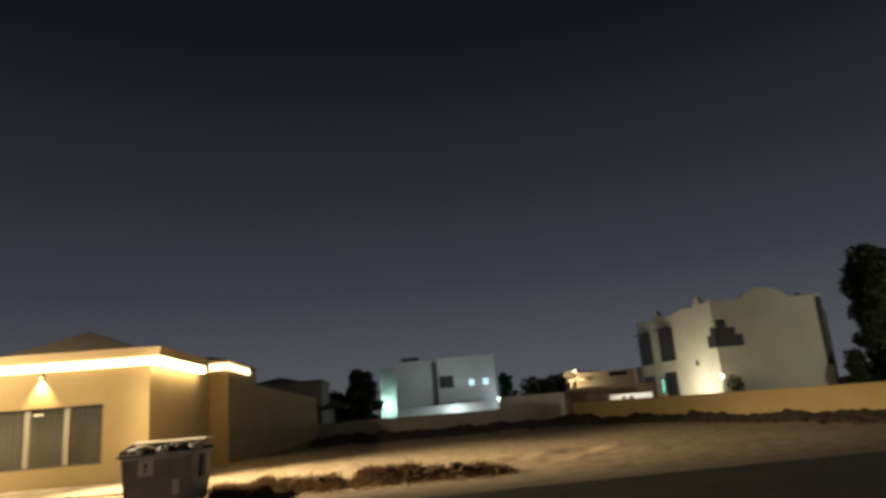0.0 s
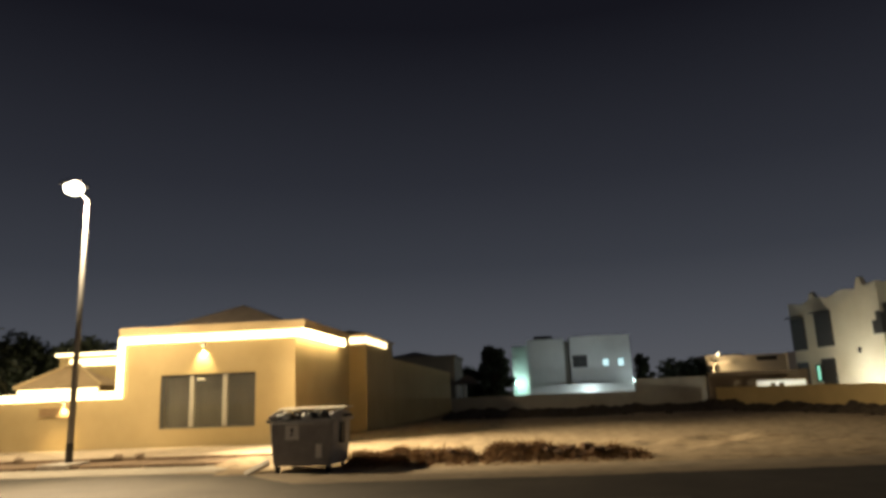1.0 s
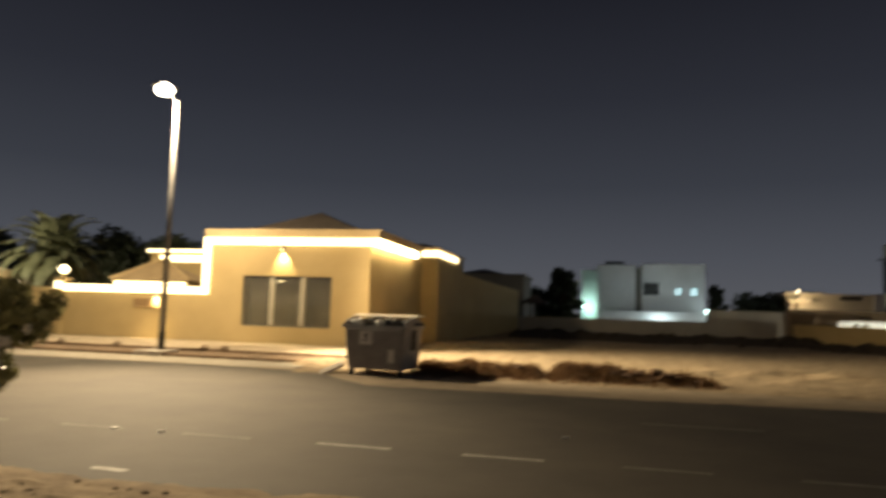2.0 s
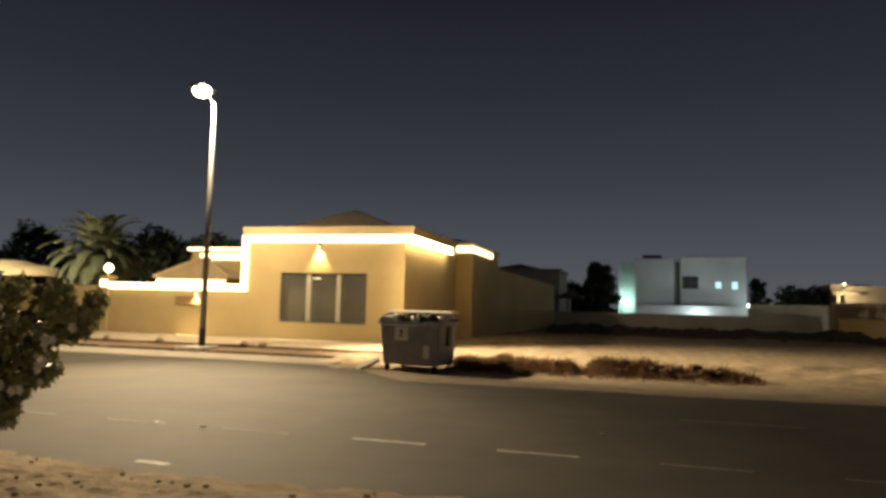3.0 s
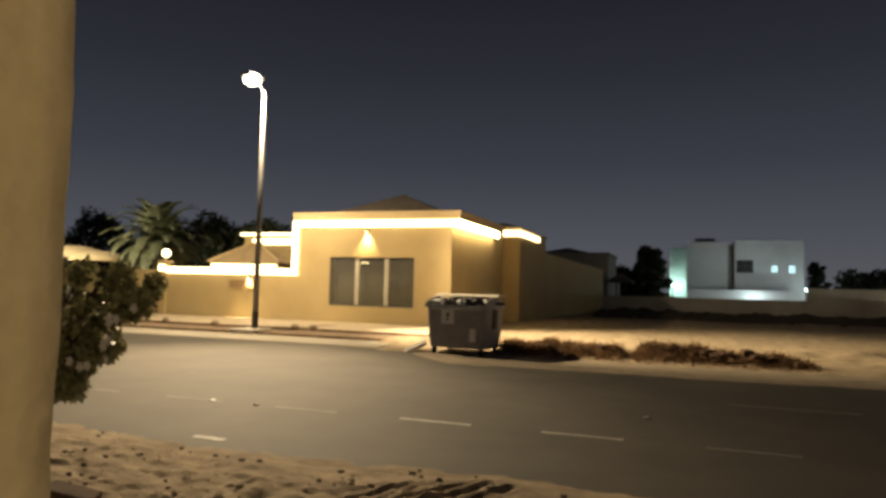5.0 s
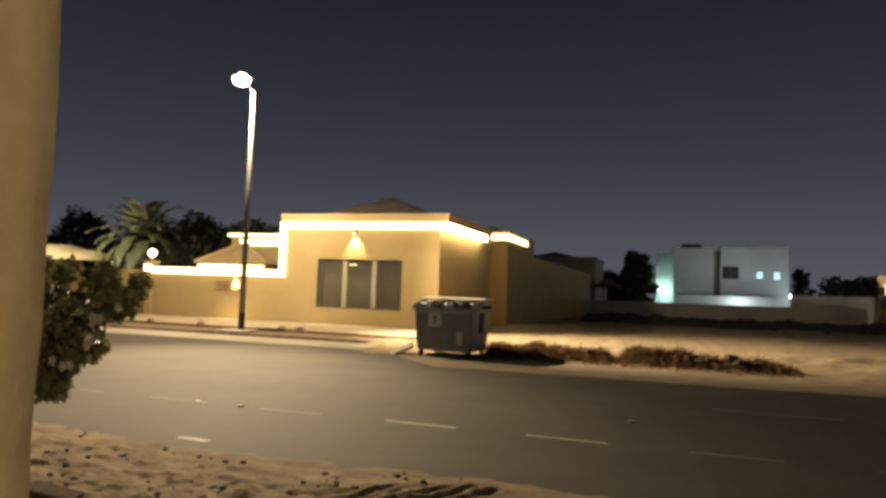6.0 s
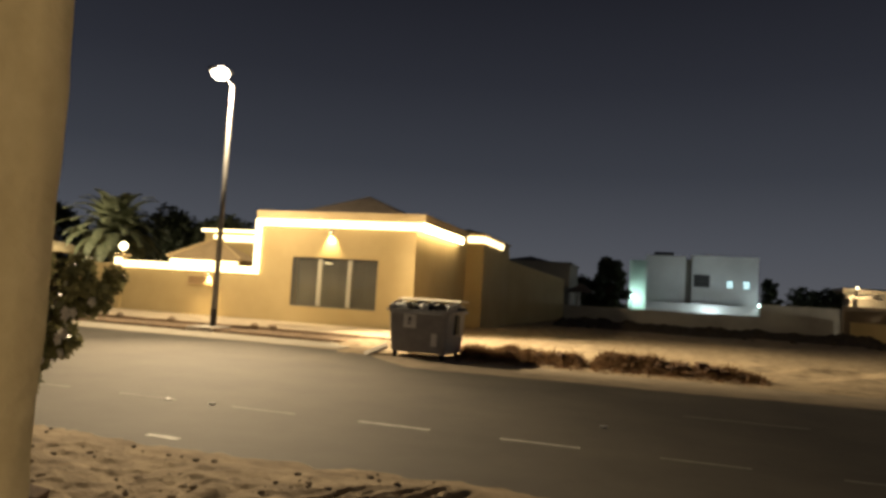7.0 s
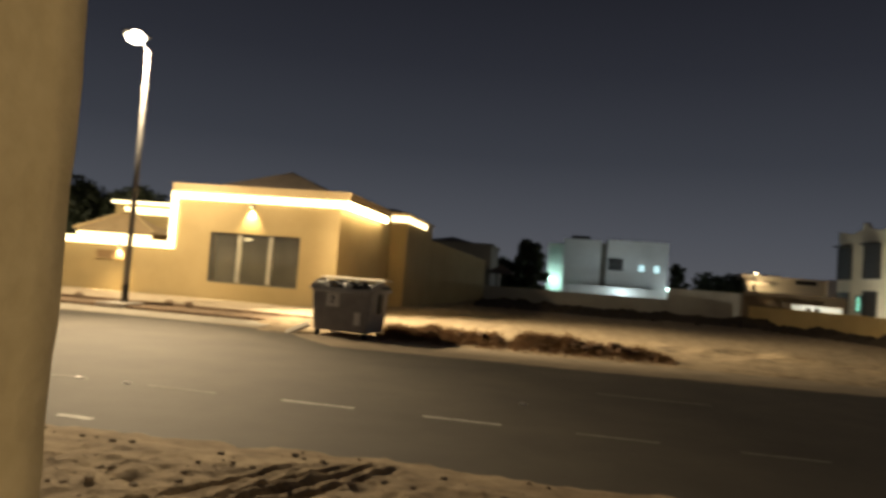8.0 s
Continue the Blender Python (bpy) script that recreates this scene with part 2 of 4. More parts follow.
def add_cyl(bm, a, b, r1, r2=None, n=12):
    a, b = Vector(a), Vector(b)
    d = b - a
    m = Matrix.Translation((a + b) / 2) @ d.to_track_quat("Z", "Y").to_matrix().to_4x4()
    return bmesh.ops.create_cone(bm, cap_ends=True, segments=n, radius1=r1, radius2=r1 if r2 is None else r2, depth=d.length, matrix=m)["verts"]


def cyl(a, b, r1, r2=None, n=12):
    bm = bmesh.new()
    add_cyl(bm, a, b, r1, r2, n)
    return bm


def ball(at, r, squash=1.0, sub=2, rough=0.0, seed=0):
    bm = bmesh.new()
    add_ball(bm, at, r, squash, sub, rough, seed)
    return bm


def add_ball(bm, at, r, squash=1.0, sub=2, rough=0.0, seed=0):
    vs = bmesh.ops.create_icosphere(bm, subdivisions=sub, radius=1.0)["verts"]
    for v in vs:
        k = 1 + rough * noise.noise(v.co * 1.7 + Vector((seed * 3.1, seed * 1.7, seed)))
        v.co = Vector(at) + Vector((v.co.x * r * k, v.co.y * r * k, v.co.z * r * squash * k))
    return vs


def wall_with_holes(x0, x1, z0, z1, y0, y1, holes):
    """A wall along x, thick from y0 to y1, with rectangular holes (xa, xb, za, zb) through it."""
    xs = sorted({x0, x1, *[h[0] for h in holes], *[h[1] for h in holes]})
    zs = sorted({z0, z1, *[h[2] for h in holes], *[h[3] for h in holes]})
    bm = bmesh.new()

    def solid(i, j):
        if not (0 <= i < len(xs) - 1 and 0 <= j < len(zs) - 1):
            return False
        cx, cz = (xs[i] + xs[i + 1]) / 2, (zs[j] + zs[j + 1]) / 2
        return not any(h[0] < cx < h[1] and h[2] < cz < h[3] for h in holes)

    def quad(*p):
        bm.faces.new([bm.verts.new(q) for q in p])

    for i in range(len(xs) - 1):
        for j in range(len(zs) - 1):
            if not solid(i, j):
                continue
            a, b, c, d = xs[i], xs[i + 1], zs[j], zs[j + 1]
            quad((a, y0, c), (b, y0, c), (b, y0, d), (a, y0, d))
            quad((b, y1, c), (a, y1, c), (a, y1, d), (b, y1, d))
            if not solid(i - 1, j):
                quad((a, y1, c), (a, y0, c), (a, y0, d), (a, y1, d))
            if not solid(i + 1, j):
                quad((b, y0, c), (b, y1, c), (b, y1, d), (b, y0, d))
            if not solid(i, j - 1):
                quad((a, y1, c), (b, y1, c), (b, y0, c), (a, y0, c))
            if not solid(i, j + 1):
                quad((a, y0, d), (b, y0, d), (b, y1, d), (a, y1, d))
    bmesh.ops.remove_doubles(bm, verts=bm.verts, dist=0.0005)
    return bm


def turned(bm, m):
    bmesh.ops.transform(bm, matrix=m, verts=bm.verts)
    return bm


def hip_roof(x0, x1, y0, y1, z0, z1, thick=0.12, ridge=0.0):
    """A hipped roof with an eave edge; ridge is its length along x."""
    bm = bmesh.new()
    cx, cy = (x0 + x1) / 2, (y0 + y1) / 2
    lower = [bm.verts.new(p) for p in ((x0, y0, z0), (x1, y0, z0), (x1, y1, z0), (x0, y1, z0))]
    upper = [bm.verts.new(p) for p in ((x0, y0, z0 + thick), (x1, y0, z0 + thick), (x1, y1, z0 + thick), (x0, y1, z0 + thick))]
    bm.faces.new(lower[::-1])
    for i in range(4):
        bm.faces.new((lower[i], lower[(i + 1) % 4], upper[(i + 1) % 4], upper[i]))
    if ridge > 0:
        a, b = bm.verts.new((cx - ridge / 2, cy, z1)), bm.verts.new((cx + ridge / 2, cy, z1))
        bm.faces.new((upper[0], upper[1], b, a))
        bm.faces.new((upper[1], upper[2], b))
        bm.faces.new((upper[2], upper[3], a, b))
        bm.faces.new((upper[3], upper[0], a))
    else:
        a = bm.verts.new((cx, cy, z1))
        for i in range(4):
            bm.faces.new((upper[i], upper[(i + 1) % 4], a))
    return bm


def leaf_cloud(centres, count, size, rng, flat=0.6):
    """Many small leaves, two triangles each, round clump centres (x, y, z, radius)."""
    verts, faces = [], []
    weights = np.array([c[3] ** 2 for c in centres])
    weights = weights / weights.sum()
    for _ in range(count):
        c = centres[rng.choice(len(centres), p=weights)]
        d = rng.normal(size=3)
        d /= np.linalg.norm(d) + 1e-9
        p = np.array(c[:3]) + d * c[3] * (0.45 + 0.62 * rng.random()) * np.array((1, 1, 0.85))
        u = rng.normal(size=3)
        u[2] *= flat
        u /= np.linalg.norm(u) + 1e-9
        w = np.cross(u, rng.normal(size=3))
        w /= np.linalg.norm(w) + 1e-9
        s = size * (0.6 + 0.8 * rng.random())
        k = len(verts)
        verts += [p - u * s, p + w * s * 0.42, p + u * s, p - w * s * 0.42]
        faces.append((k, k + 1, k + 2, k + 3))
    me = bpy.data.meshes.new("leaves")
    me.from_pydata([tuple(v) for v in verts], [], faces)
    return me


def tree(name, at, height, spread, label, seed, leaves=5000, leaf=0.16, trunk=0.3, crown_low=0.25, material=None, clumps=34):
    rng = np.random.default_rng(seed)
    t = thing(name, at, label, "tree")
    bm = bmesh.new()
    base = Vector(at)
    top = base + Vector((0, 0, height * 0.75))
    add_cyl(bm, base - Vector((0, 0, 0.2)), base + Vector((0.05, 0, height * 0.4)), trunk, trunk * 0.7, 10)
    add_cyl(bm, base + Vector((0.05, 0, height * 0.38)), top, trunk * 0.7, trunk * 0.2, 8)
    centres = []
    for i in range(clumps):
        f = (i + 0.5) / clumps
        ang = i * 2.4 + rng.random()
        zz = height * (crown_low + (1 - crown_low) * f) - 0.1 * height
        rad = spread * (0.35 + 0.65 * math.sin(math.pi * min(0.98, 0.22 + 0.75 * f))) * (0.35 + 0.6 * rng.random())
        c = base + Vector((math.cos(ang) * rad, math.sin(ang) * rad, zz))
        centres.append((*c, spread * (0.24 + 0.16 * rng.random())))
        add_cyl(bm, base + Vector((0, 0, zz * 0.6)), c, trunk * 0.28, 0.02, 6)
    part("trunk", bm, M_BARK, t, "brown bark trunk with forking limbs")
    me = leaf_cloud(centres, leaves, leaf, rng)
    me.materials.append(material or M_DARKLEAF)
    crown = new("crown", me)
    crown.parent = t
    crown.matrix_parent_inverse = t.matrix_world.inverted()
    return t


# ---- ground, road, kerb ----
NEAR_EDGE, FAR_EDGE = 6.35, 17.2


def smooth(a, b, x):
    t = max(0.0, min(1.0, (x - a) / (b - a)))
    return t * t * (3 - 2 * t)


def ground_height(x, y):
    if y < 9:
        # sandy verge on the camera's side, thinning out over the asphalt
        n1 = noise.noise(Vector((x * 0.55, y * 0.55, 0.3)))
        n2 = noise.noise(Vector((x * 2.1, y * 2.6, 4.0)))
        n3 = noise.noise(Vector((x * 6.5, y * 6.5, 9.0)))
        edge = NEAR_EDGE + 0.16 * math.sin(x * 0.6 + 1.0) + 0.20 * n2 + 0.10 * n3 - 0.10 * max(0.0, x + 1.5)
        h = (edge - y) * 0.06
        near = smooth(0.0, 1.2, edge - y)
        h = min(h, 0.13) + near * (0.035 * n1 + 0.018 * n2 + 0.012 * n3)
        n4 = noise.noise(Vector((x * 8.0, y * 11.0, 3.0)))
        h += near * (0.010 * n3 + 0.014 * n4 + 0.014 * noise.noise(Vector((x * 1.6, y * 5.0, 7.0))))
        # trampled, clodded surface
        n5 = noise.noise(Vector((x * 3.4, y * 4.2, 12.0)))
        n6 = noise.noise(Vector((x * 7.0, y * 7.5, 15.0)))
        rough = near * (0.55 + 0.45 * smooth(-2.0, -3.2, x)) * smooth(1.2, 3.2, y)
        h += rough * (0.050 * max(-0.35, n5) * abs(n5) ** 0.35 + 0.030 * max(0.0, n6 - 0.12))
        # wheel tracks running obliquely off the road
        fade = smooth(0, 0.5, edge - 0.15 - y) * smooth(2.0, 3.4, y)
        for x0 in (-2.42, -2.12, -1.93, -1.72):
            u = abs((x - x0) * 0.936 - (y - 5.2) * 0.353)
            if u < 0.055:
                h -= 0.045 * fade * math.cos(u / 0.055 * math.pi / 2) * (0.8 + 0.2 * math.sin((x * 0.353 + y * 0.936) * 75))
            elif u < 0.11:
                h += 0.014 * fade * math.sin((u - 0.055) / 0.055 * math.pi)
        return max(h, -0.12)
    if y < 16.6:
        return -0.12
    # far side: sand plot
    n1 = noise.noise(Vector((x * 0.18, y * 0.18, 2.0)))
    n2 = noise.noise(Vector((x * 0.9, y * 0.9, 6.0)))
    n3 = noise.noise(Vector((x * 2.6, y * 2.6, 1.0)))
    if x < -8.0 and y < 25:
        return -0.12
    edge = FAR_EDGE + 0.22 * n2 + 0.12 * n3
    h = max(-0.12, min(0.05, (y - edge) * 0.10))
    if x > -8.0:
        far = smooth(18.0, 24.0, y)
        h += far * (0.10 * n1 + 0.035 * n2 + 0.015 * n3) + 0.02 * n3 * smooth(17.3, 18, y)
        # low bank of swept dirt along the road
        along = smooth(-5.2, -4.2, x) * (1 - smooth(2.2, 3.6, x))
        gap = 1 - 0.9 * math.exp(-((x + 1.25) / 0.22) ** 2)
        h += along * gap * 0.20 * math.exp(-((y - 18.35 - 0.1 * n1) / 0.45) ** 2) * (0.75 + 0.8 * max(-0.4, n2))
        # ruts beside it
        mound = math.exp(-(((x - 6.5) / 4.0) ** 2 + ((y - 22.0) / 1.8) ** 2))
        h += mound * 0.25 * (0.7 + n2)
        # spoil heaped at the foot of the plot's walls
        h += 0.22 * smooth(44.0, 51.3, y) * (0.8 + 0.9 * n2)
        wall_x = 19.6 - (y - 26.5) * 0.265
        h += 0.22 * smooth(2.2, 0.2, abs(x - wall_x)) * (0.8 + 0.9 * n2) if 10 < y < 51 else 0.0
    return h


def spread_lines(spans):
    out = []
    for a, b, n in spans:
        out += list(np.linspace(a, b, n, endpoint=False))
    return np.array(out + [spans[-1][1]])


gx = spread_lines([(-900, -60, 14), (-60, -24, 24), (-24, -9, 40), (-9, -5.6, 50), (-5.6, -0.2, 210), (-0.2, 3.5, 55), (3.5, 24, 110), (24, 60, 24), (60, 900, 14)])
gy = spread_lines([(-900, -40, 12), (-40, 1.0, 30), (1.0, 3.4, 24), (3.4, 6.6, 120), (6.6, 7.4, 8), (7.4, 16.6, 8), (16.6, 24, 75), (24, 53, 90), (53, 120, 20), (120, 1500, 14)])
verts = [(float(x), float(y), ground_height(float(x), float(y))) for y in gy for x in gx]
nx = len(gx)
faces = [(j * nx + i, j * nx + i + 1, (j + 1) * nx + i + 1, (j + 1) * nx + i) for j in range(len(gy) - 1) for i in range(nx - 1)]
me = bpy.data.meshes.new("ground")
me.from_pydata(verts, [], faces)
me.materials.append(M_SAND)
me.polygons.foreach_set("use_smooth", [True] * len(me.polygons))
tagged(new("ground", me), "pale brown sand with pebbles and wheel tracks", "ground", kind="structure")

road = part("road", box((-300, 2.5, -0.10), (300, 18.2, 0.0)), M_ASPHALT)
tagged(road, "worn dark asphalt road dusted with sand", "road", kind="structure")


# dusty shoulder between the asphalt and the plot
xs = np.concatenate([np.linspace(-9.2, 8, 170), np.linspace(8.3, 60, 60)])
rows = []
for x in xs:
    x = float(x)
    n1, n2 = noise.noise(Vector((x * 0.35, 0, 21.0))), noise.noise(Vector((x * 2.4, 0, 22.0)))
    near_y = 15.1 + 0.07 * max(0.0, x) + 0.22 * n1 + 0.10 * n2 + 2.45 * smooth(-4.8, -8.0, x)
    far_y = 17.75 + 0.15 * max(0.0, x - 3)
    rows.append([(x, near_y + (far_y - near_y) * f, 0.004 + 0.022 * f + 0.006 * noise.noise(Vector((x * 1.5, f * 3, 2.0))) * f) for f in (0, 0.15, 0.4, 0.7, 1.0)])
me = bpy.data.meshes.new("road_shoulder")
me.from_pydata([p for r in rows for p in r], [], [(5 * i + j, 5 * i + 5 + j, 5 * i + 6 + j, 5 * i + 1 + j) for i in range(len(rows) - 1) for j in range(4)])
me.materials.append(M_SHOULDER)
tagged(new("road_shoulder", me), "dusty sand-covered shoulder along the asphalt edge", "road shoulder", kind="structure")


def soil_bank(a, b, width, seed):
    """A rough dark bank of soil and weeds along a wall's foot, from a to b, its front edge to the right of that line."""
    a, b = Vector(a), Vector(b)
    d = (b - a).normalized()
    out = Vector((d.y, -d.x, 0))
    n, m = int((b - a).length / 0.16), 22
    bm = bmesh.new()
    grid = []
    for i in range(n + 1):
        p = a + (b - a) * i / n
        w = width * (1 + 0.30 * noise.noise(Vector((i * 0.03, seed, 0))) + 0.12 * noise.noise(Vector((i * 0.16, seed, 5))))
        row = []
        for j in range(m + 1):
            f = j / m
            q = p + out * w * f
            lump = 0.5 + 0.7 * noise.noise(Vector((q.x * 0.9, q.y * 0.9, seed))) + 0.5 * noise.noise(Vector((q.x * 2.7, q.y * 2.7, seed + 3)))
            row.append(bm.verts.new((q.x, q.y, ground_height(q.x, q.y) - 0.03 + (0.05 + 0.34 * max(0.0, lump)) * math.sin(math.pi * min(1.0, 0.12 + 0.88 * f)) ** 0.6)))
        grid.append(row)
    for i in range(n):
        for j in range(m):
            bm.faces.new((grid[i][j], grid[i][j + 1], grid[i + 1][j + 1], grid[i + 1][j]))
    return bm


tagged(part("soil_bank", soil_bank((-5.6, 51.85, 0), (12.9, 51.85, 0), 7.0, 31), M_DARKSOIL), "dark bank of soil and weeds below the back wall", "soil", kind="stuff")
tagged(part("soil_bank", soil_bank((13.1, 50.4, 0), (23.4, 11.6, 0), 1.9, 47), M_DARKSOIL), "dark bank of soil and weeds along the ochre wall", "soil", kind="stuff")


def dash(x0, x1, y, w, material):
    rng = random.Random(int(x0 * 100))
    bm = bmesh.new()
    n = 10
    a = [bm.verts.new((x0 + (x1 - x0) * i / n, y - w / 2 + rng.uniform(-1, 1) * w * 0.12, 0.005)) for i in range(n + 1)]
    b = [bm.verts.new((x0 + (x1 - x0) * i / n, y + w / 2 + rng.uniform(-1, 1) * w * 0.12, 0.005)) for i in range(n + 1)]
    for i in range(n):
        bm.faces.new((a[i], a[i + 1], b[i + 1], b[i]))
    ob = part("lane_dash", bm, material, road)
    return ob


for k in range(-5, 6):
    x = -3.6 + k * 1.93
    dash(x, x + 1.0, 8.56 - (0.04 if k < 0 else 0), 0.09 if k in (0, 1) else 0.06, M_PAINT if k in (0, 1) else M_PAINTWORN)
dash(0.7, 2.6, 12.0, 0.06, M_PAINTWORN)
dash(-5.3, -4.87, 6.52, 0.10, M_PAINT)

# gutter strip, kerb stones and pavement in front of the house
gutter = part("pavement_gutter", box((-60, 17.65, -0.05), (-8.3, 19.62, 0.012)), M_GUTTER)
tagged(gutter, "pale concrete gutter strip along the road edge", "gutter", kind="structure")
pave = part("pavement", boxes(((-60, 21.32, -0.1), (-7.9, 25.72, 0.165)), ((-60, 19.78, -0.1), (-8.3, 21.318, 0.07))), M_GUTTER)
tagged(pave, "raised pale pavement with a brown paved strip before the yellow house", "pavement", kind="structure")
kerb_mesh = mesh_of("kerb_stone", box((-0.49, -0.075, -0.1), (0.49, 0.075, 0.105), 0.018), M_KERB)
edge_mesh = mesh_of("edging_stone", box((-0.49, -0.05, 0.0), (0.49, 0.05, 0.185), 0.014), M_KERB)
strip_mesh = mesh_of("brown_paver", box((-0.245, -0.245, -0.02), (0.245, 0.245, 0.022), 0.008), M_BROWNPAVER)
for k in range(34):
    ob = new("kerb_stone", kerb_mesh)
    ob.parent = pave
    ob.matrix_world = pose(-8.8 - k * 1.0, 19.70, 0, 0, 0, random.uniform(-0.5, 0.5))
    ob = new("edging_stone", edge_mesh)
    ob.parent = pave
    ob.matrix_world = pose(-8.6 - k * 1.0, 21.27, 0, 0, 0, random.uniform(-0.4, 0.4))
for i in range(48):
    for j in range(3):
        ob = new("brown_paver", strip_mesh)
        ob.parent = pave
        ob.matrix_world = pose(-8.6 - i * 0.503, 20.03 + j * 0.49, 0.068 + random.uniform(-0.006, 0.006), random.uniform(-0.8, 0.8), random.uniform(-0.8, 0.8), 0)
paver_mesh = mesh_of("paver", box((-0.295, -0.295, -0.02), (0.295, 0.295, 0.022), 0.008), M_PAVER)
for i in range(27):
    for j in range(7):
        ob = new("paver", paver_mesh)
        ob.parent = pave
        ob.matrix_world = pose(-8.3 - i * 0.605, 21.64 + j * 0.605, 0.163 + random.uniform(-0.003, 0.003), random.uniform(-0.4, 0.4), random.uniform(-0.4, 0.4), 0)

# ---- yellow house ----
FY = 25.8
HX0, HX1 = -16.1, -8.8
WX0, WX1, WZ0, WZ1 = -14.3, -10.4, 0.86, 2.93
house = thing("house", (-12.4, 30, 0), "single-storey yellow stucco house outlined with warm light strips", "house")
part("wall", wall_with_holes(HX0, HX1, 0.0, 4.72, FY, FY + 0.25, [(WX0, WX1, WZ0, WZ1)]), M_STUCCO, house)
part("wall", box((HX1 - 0.25, FY + 0.252, 0), (HX1, 44.0, 4.72)), M_STUCCO, house)
part("wall", box((HX0, FY + 0.252, 0), (HX0 + 0.25, 44.0, 4.72)), M_STUCCO, house)
part("wall", box((HX0 + 0.252, 43.75, 0), (HX1 - 0.252, 44.0, 4.72)), M_STUCCO, house)
part("roof_slab", box((HX0 + 0.252, FY + 0.252, 4.3), (HX1 - 0.252, 43.748, 4.5)), M_STUCCO, house)
part("parapet_cap", boxes(((HX0 - 0.06, FY - 0.08, 4.722), (HX1 + 0.40, FY + 0.3, 4.86)), ((HX1 - 0.3, FY + 0.302, 4.722), (HX1 + 0.40, 33.0, 4.86)), ((HX0 - 0.06, FY + 0.302, 4.722), (HX0 + 0.3, 33.0, 4.86))), M_COPING, house, "cream parapet cap")
part("cornice", boxes(((HX0 - 0.04, FY - 0.05, 4.50), (HX1 + 0.05, FY - 0.002, 4.72)), ((HX1 + 0.052, FY - 0.05, 4.50), (HX1 + 0.36, 32.6, 4.72)), ((HX1 + 0.002, FY - 0.002, 4.50), (HX1 + 0.05, 32.6, 4.72))), M_COPING, house, "cream cornice band")
# light strips, built thicker so that their glare is part of the shape
part("light_strip", box((HX0 + 0.27, FY - 0.12, 4.20), (HX1 + 0.27, FY - 0.055, 4.495), 0.03), M_LED, house, "warm light strip along the parapet")
part("light_strip", box((HX1 + 0.275, FY - 0.12, 4.20), (HX1 + 0.34, 32.0, 4.495), 0.03), M_LEDSIDE, house)
part("light_strip", box((HX0 - 0.03, FY - 0.12, 2.10), (HX0 + 0.265, FY - 0.055, 4.495), 0.03), M_LED, house)
# higher parapet further back with its own strip
part("back_parapet", boxes(((HX1 - 0.3, 33.9, 4.722), (HX1 + 0.02, 44.0, 4.84)), ((HX1 - 2.4, 33.9, 4.722), (HX1 - 0.302, 34.2, 4.84))), M_COPING, house)
# side annex with its own strip
part("annex_wall", box((HX1 + 0.002, 34.0, 0), (-7.9, 41.0, 4.40)), M_STUCCO, house)
part("annex_cap", box((HX1 - 0.2, 33.9, 4.842), (-7.82, 41.1, 4.92), 0.02), M_COPING, house)
part("annex_band", box((HX1 + 0.022, 34.02, 4.402), (-7.92, 40.98, 4.84)), M_COPING, house)
part("light_strip", box((HX1 + 0.03, 33.94, 4.46), (-7.86, 34.0, 4.76), 0.02), M_LED, house)
part("light_strip", box((-7.9, 34.01, 4.46), (-7.84, 38.9, 4.76), 0.02), M_LED, house)
part("annex_roof", hip_roof(-10.6, -8.0, 34.3, 38.0, 4.93, 5.35, 0.05), M_ROOF, house)
roof = part("roof", hip_roof(-16.3, -10.2, 28.6, 33.9, 4.95, 6.35), M_ROOF, house, "dark hipped tile roof")
# window
window = part("window", boxes(((WX0, FY + 0.05, WZ0), (WX0 + 0.06, FY + 0.13, WZ1)), ((WX1 - 0.06, FY + 0.05, WZ0), (WX1, FY + 0.13, WZ1)), ((WX0 + 0.06, FY + 0.05, WZ1 - 0.06), (WX1 - 0.06, FY + 0.13, WZ1)), ((WX0 + 0.06, FY + 0.05, WZ0), (WX1 - 0.06, FY + 0.13, WZ0 + 0.06))), M_DARKFRAME, house, "three-part window in dark frame")
MULL = ((-13.10, -12.92), (-11.74, -11.55))
for a, b in MULL:
    part("mullion", box((a, FY + 0.02, WZ0 + 0.06), (b, FY + 0.14, WZ1 - 0.06), 0.015), M_FRAME, window, "white vertical mullion")
for a, b in ((WX0 + 0.06, MULL[0][0]), (MULL[0][1], MULL[1][0]), (MULL[1][1], WX1 - 0.06)):
    pane = part("pane", box((a, FY + 0.085, WZ0 + 0.06), (b, FY + 0.093, WZ1 - 0.06)), M_GLASS, window)
    pane.visible_shadow = False
# added sheet behind the panes, its dark colour standing in for the dim room
bm = bmesh.new()
n = 90
rows = []
for i in range(n + 1):
    x = WX0 + (WX1 - WX0) * i / n
    y = FY + 0.60 + 0.006 * math.sin(i * 1.25) + 0.02 * math.sin(i * 0.27)
    rows.append((bm.verts.new((x, y, WZ0 - 0.15)), bm.verts.new((x, y, WZ1 + 0.1))))
for i in range(n):
    bm.faces.new((rows[i][0], rows[i + 1][0], rows[i + 1][1], rows[i][1]))
part("room_sheet", bm, M_ROOMDARK, house, "dark sheet behind the window, standing in for the dim room")


# bulbs added behind the glass, standing in for a reflected light
cl = thing("ceiling_lamp", (-12.8, FY + 0.36, 2.72), "small lit bulbs behind the window glass, standing in for a reflection", "lamp")
part("stem", cyl((-12.8, FY + 0.36, 2.72), (-12.8, FY + 0.36, 3.05), 0.012), M_STEEL, cl)
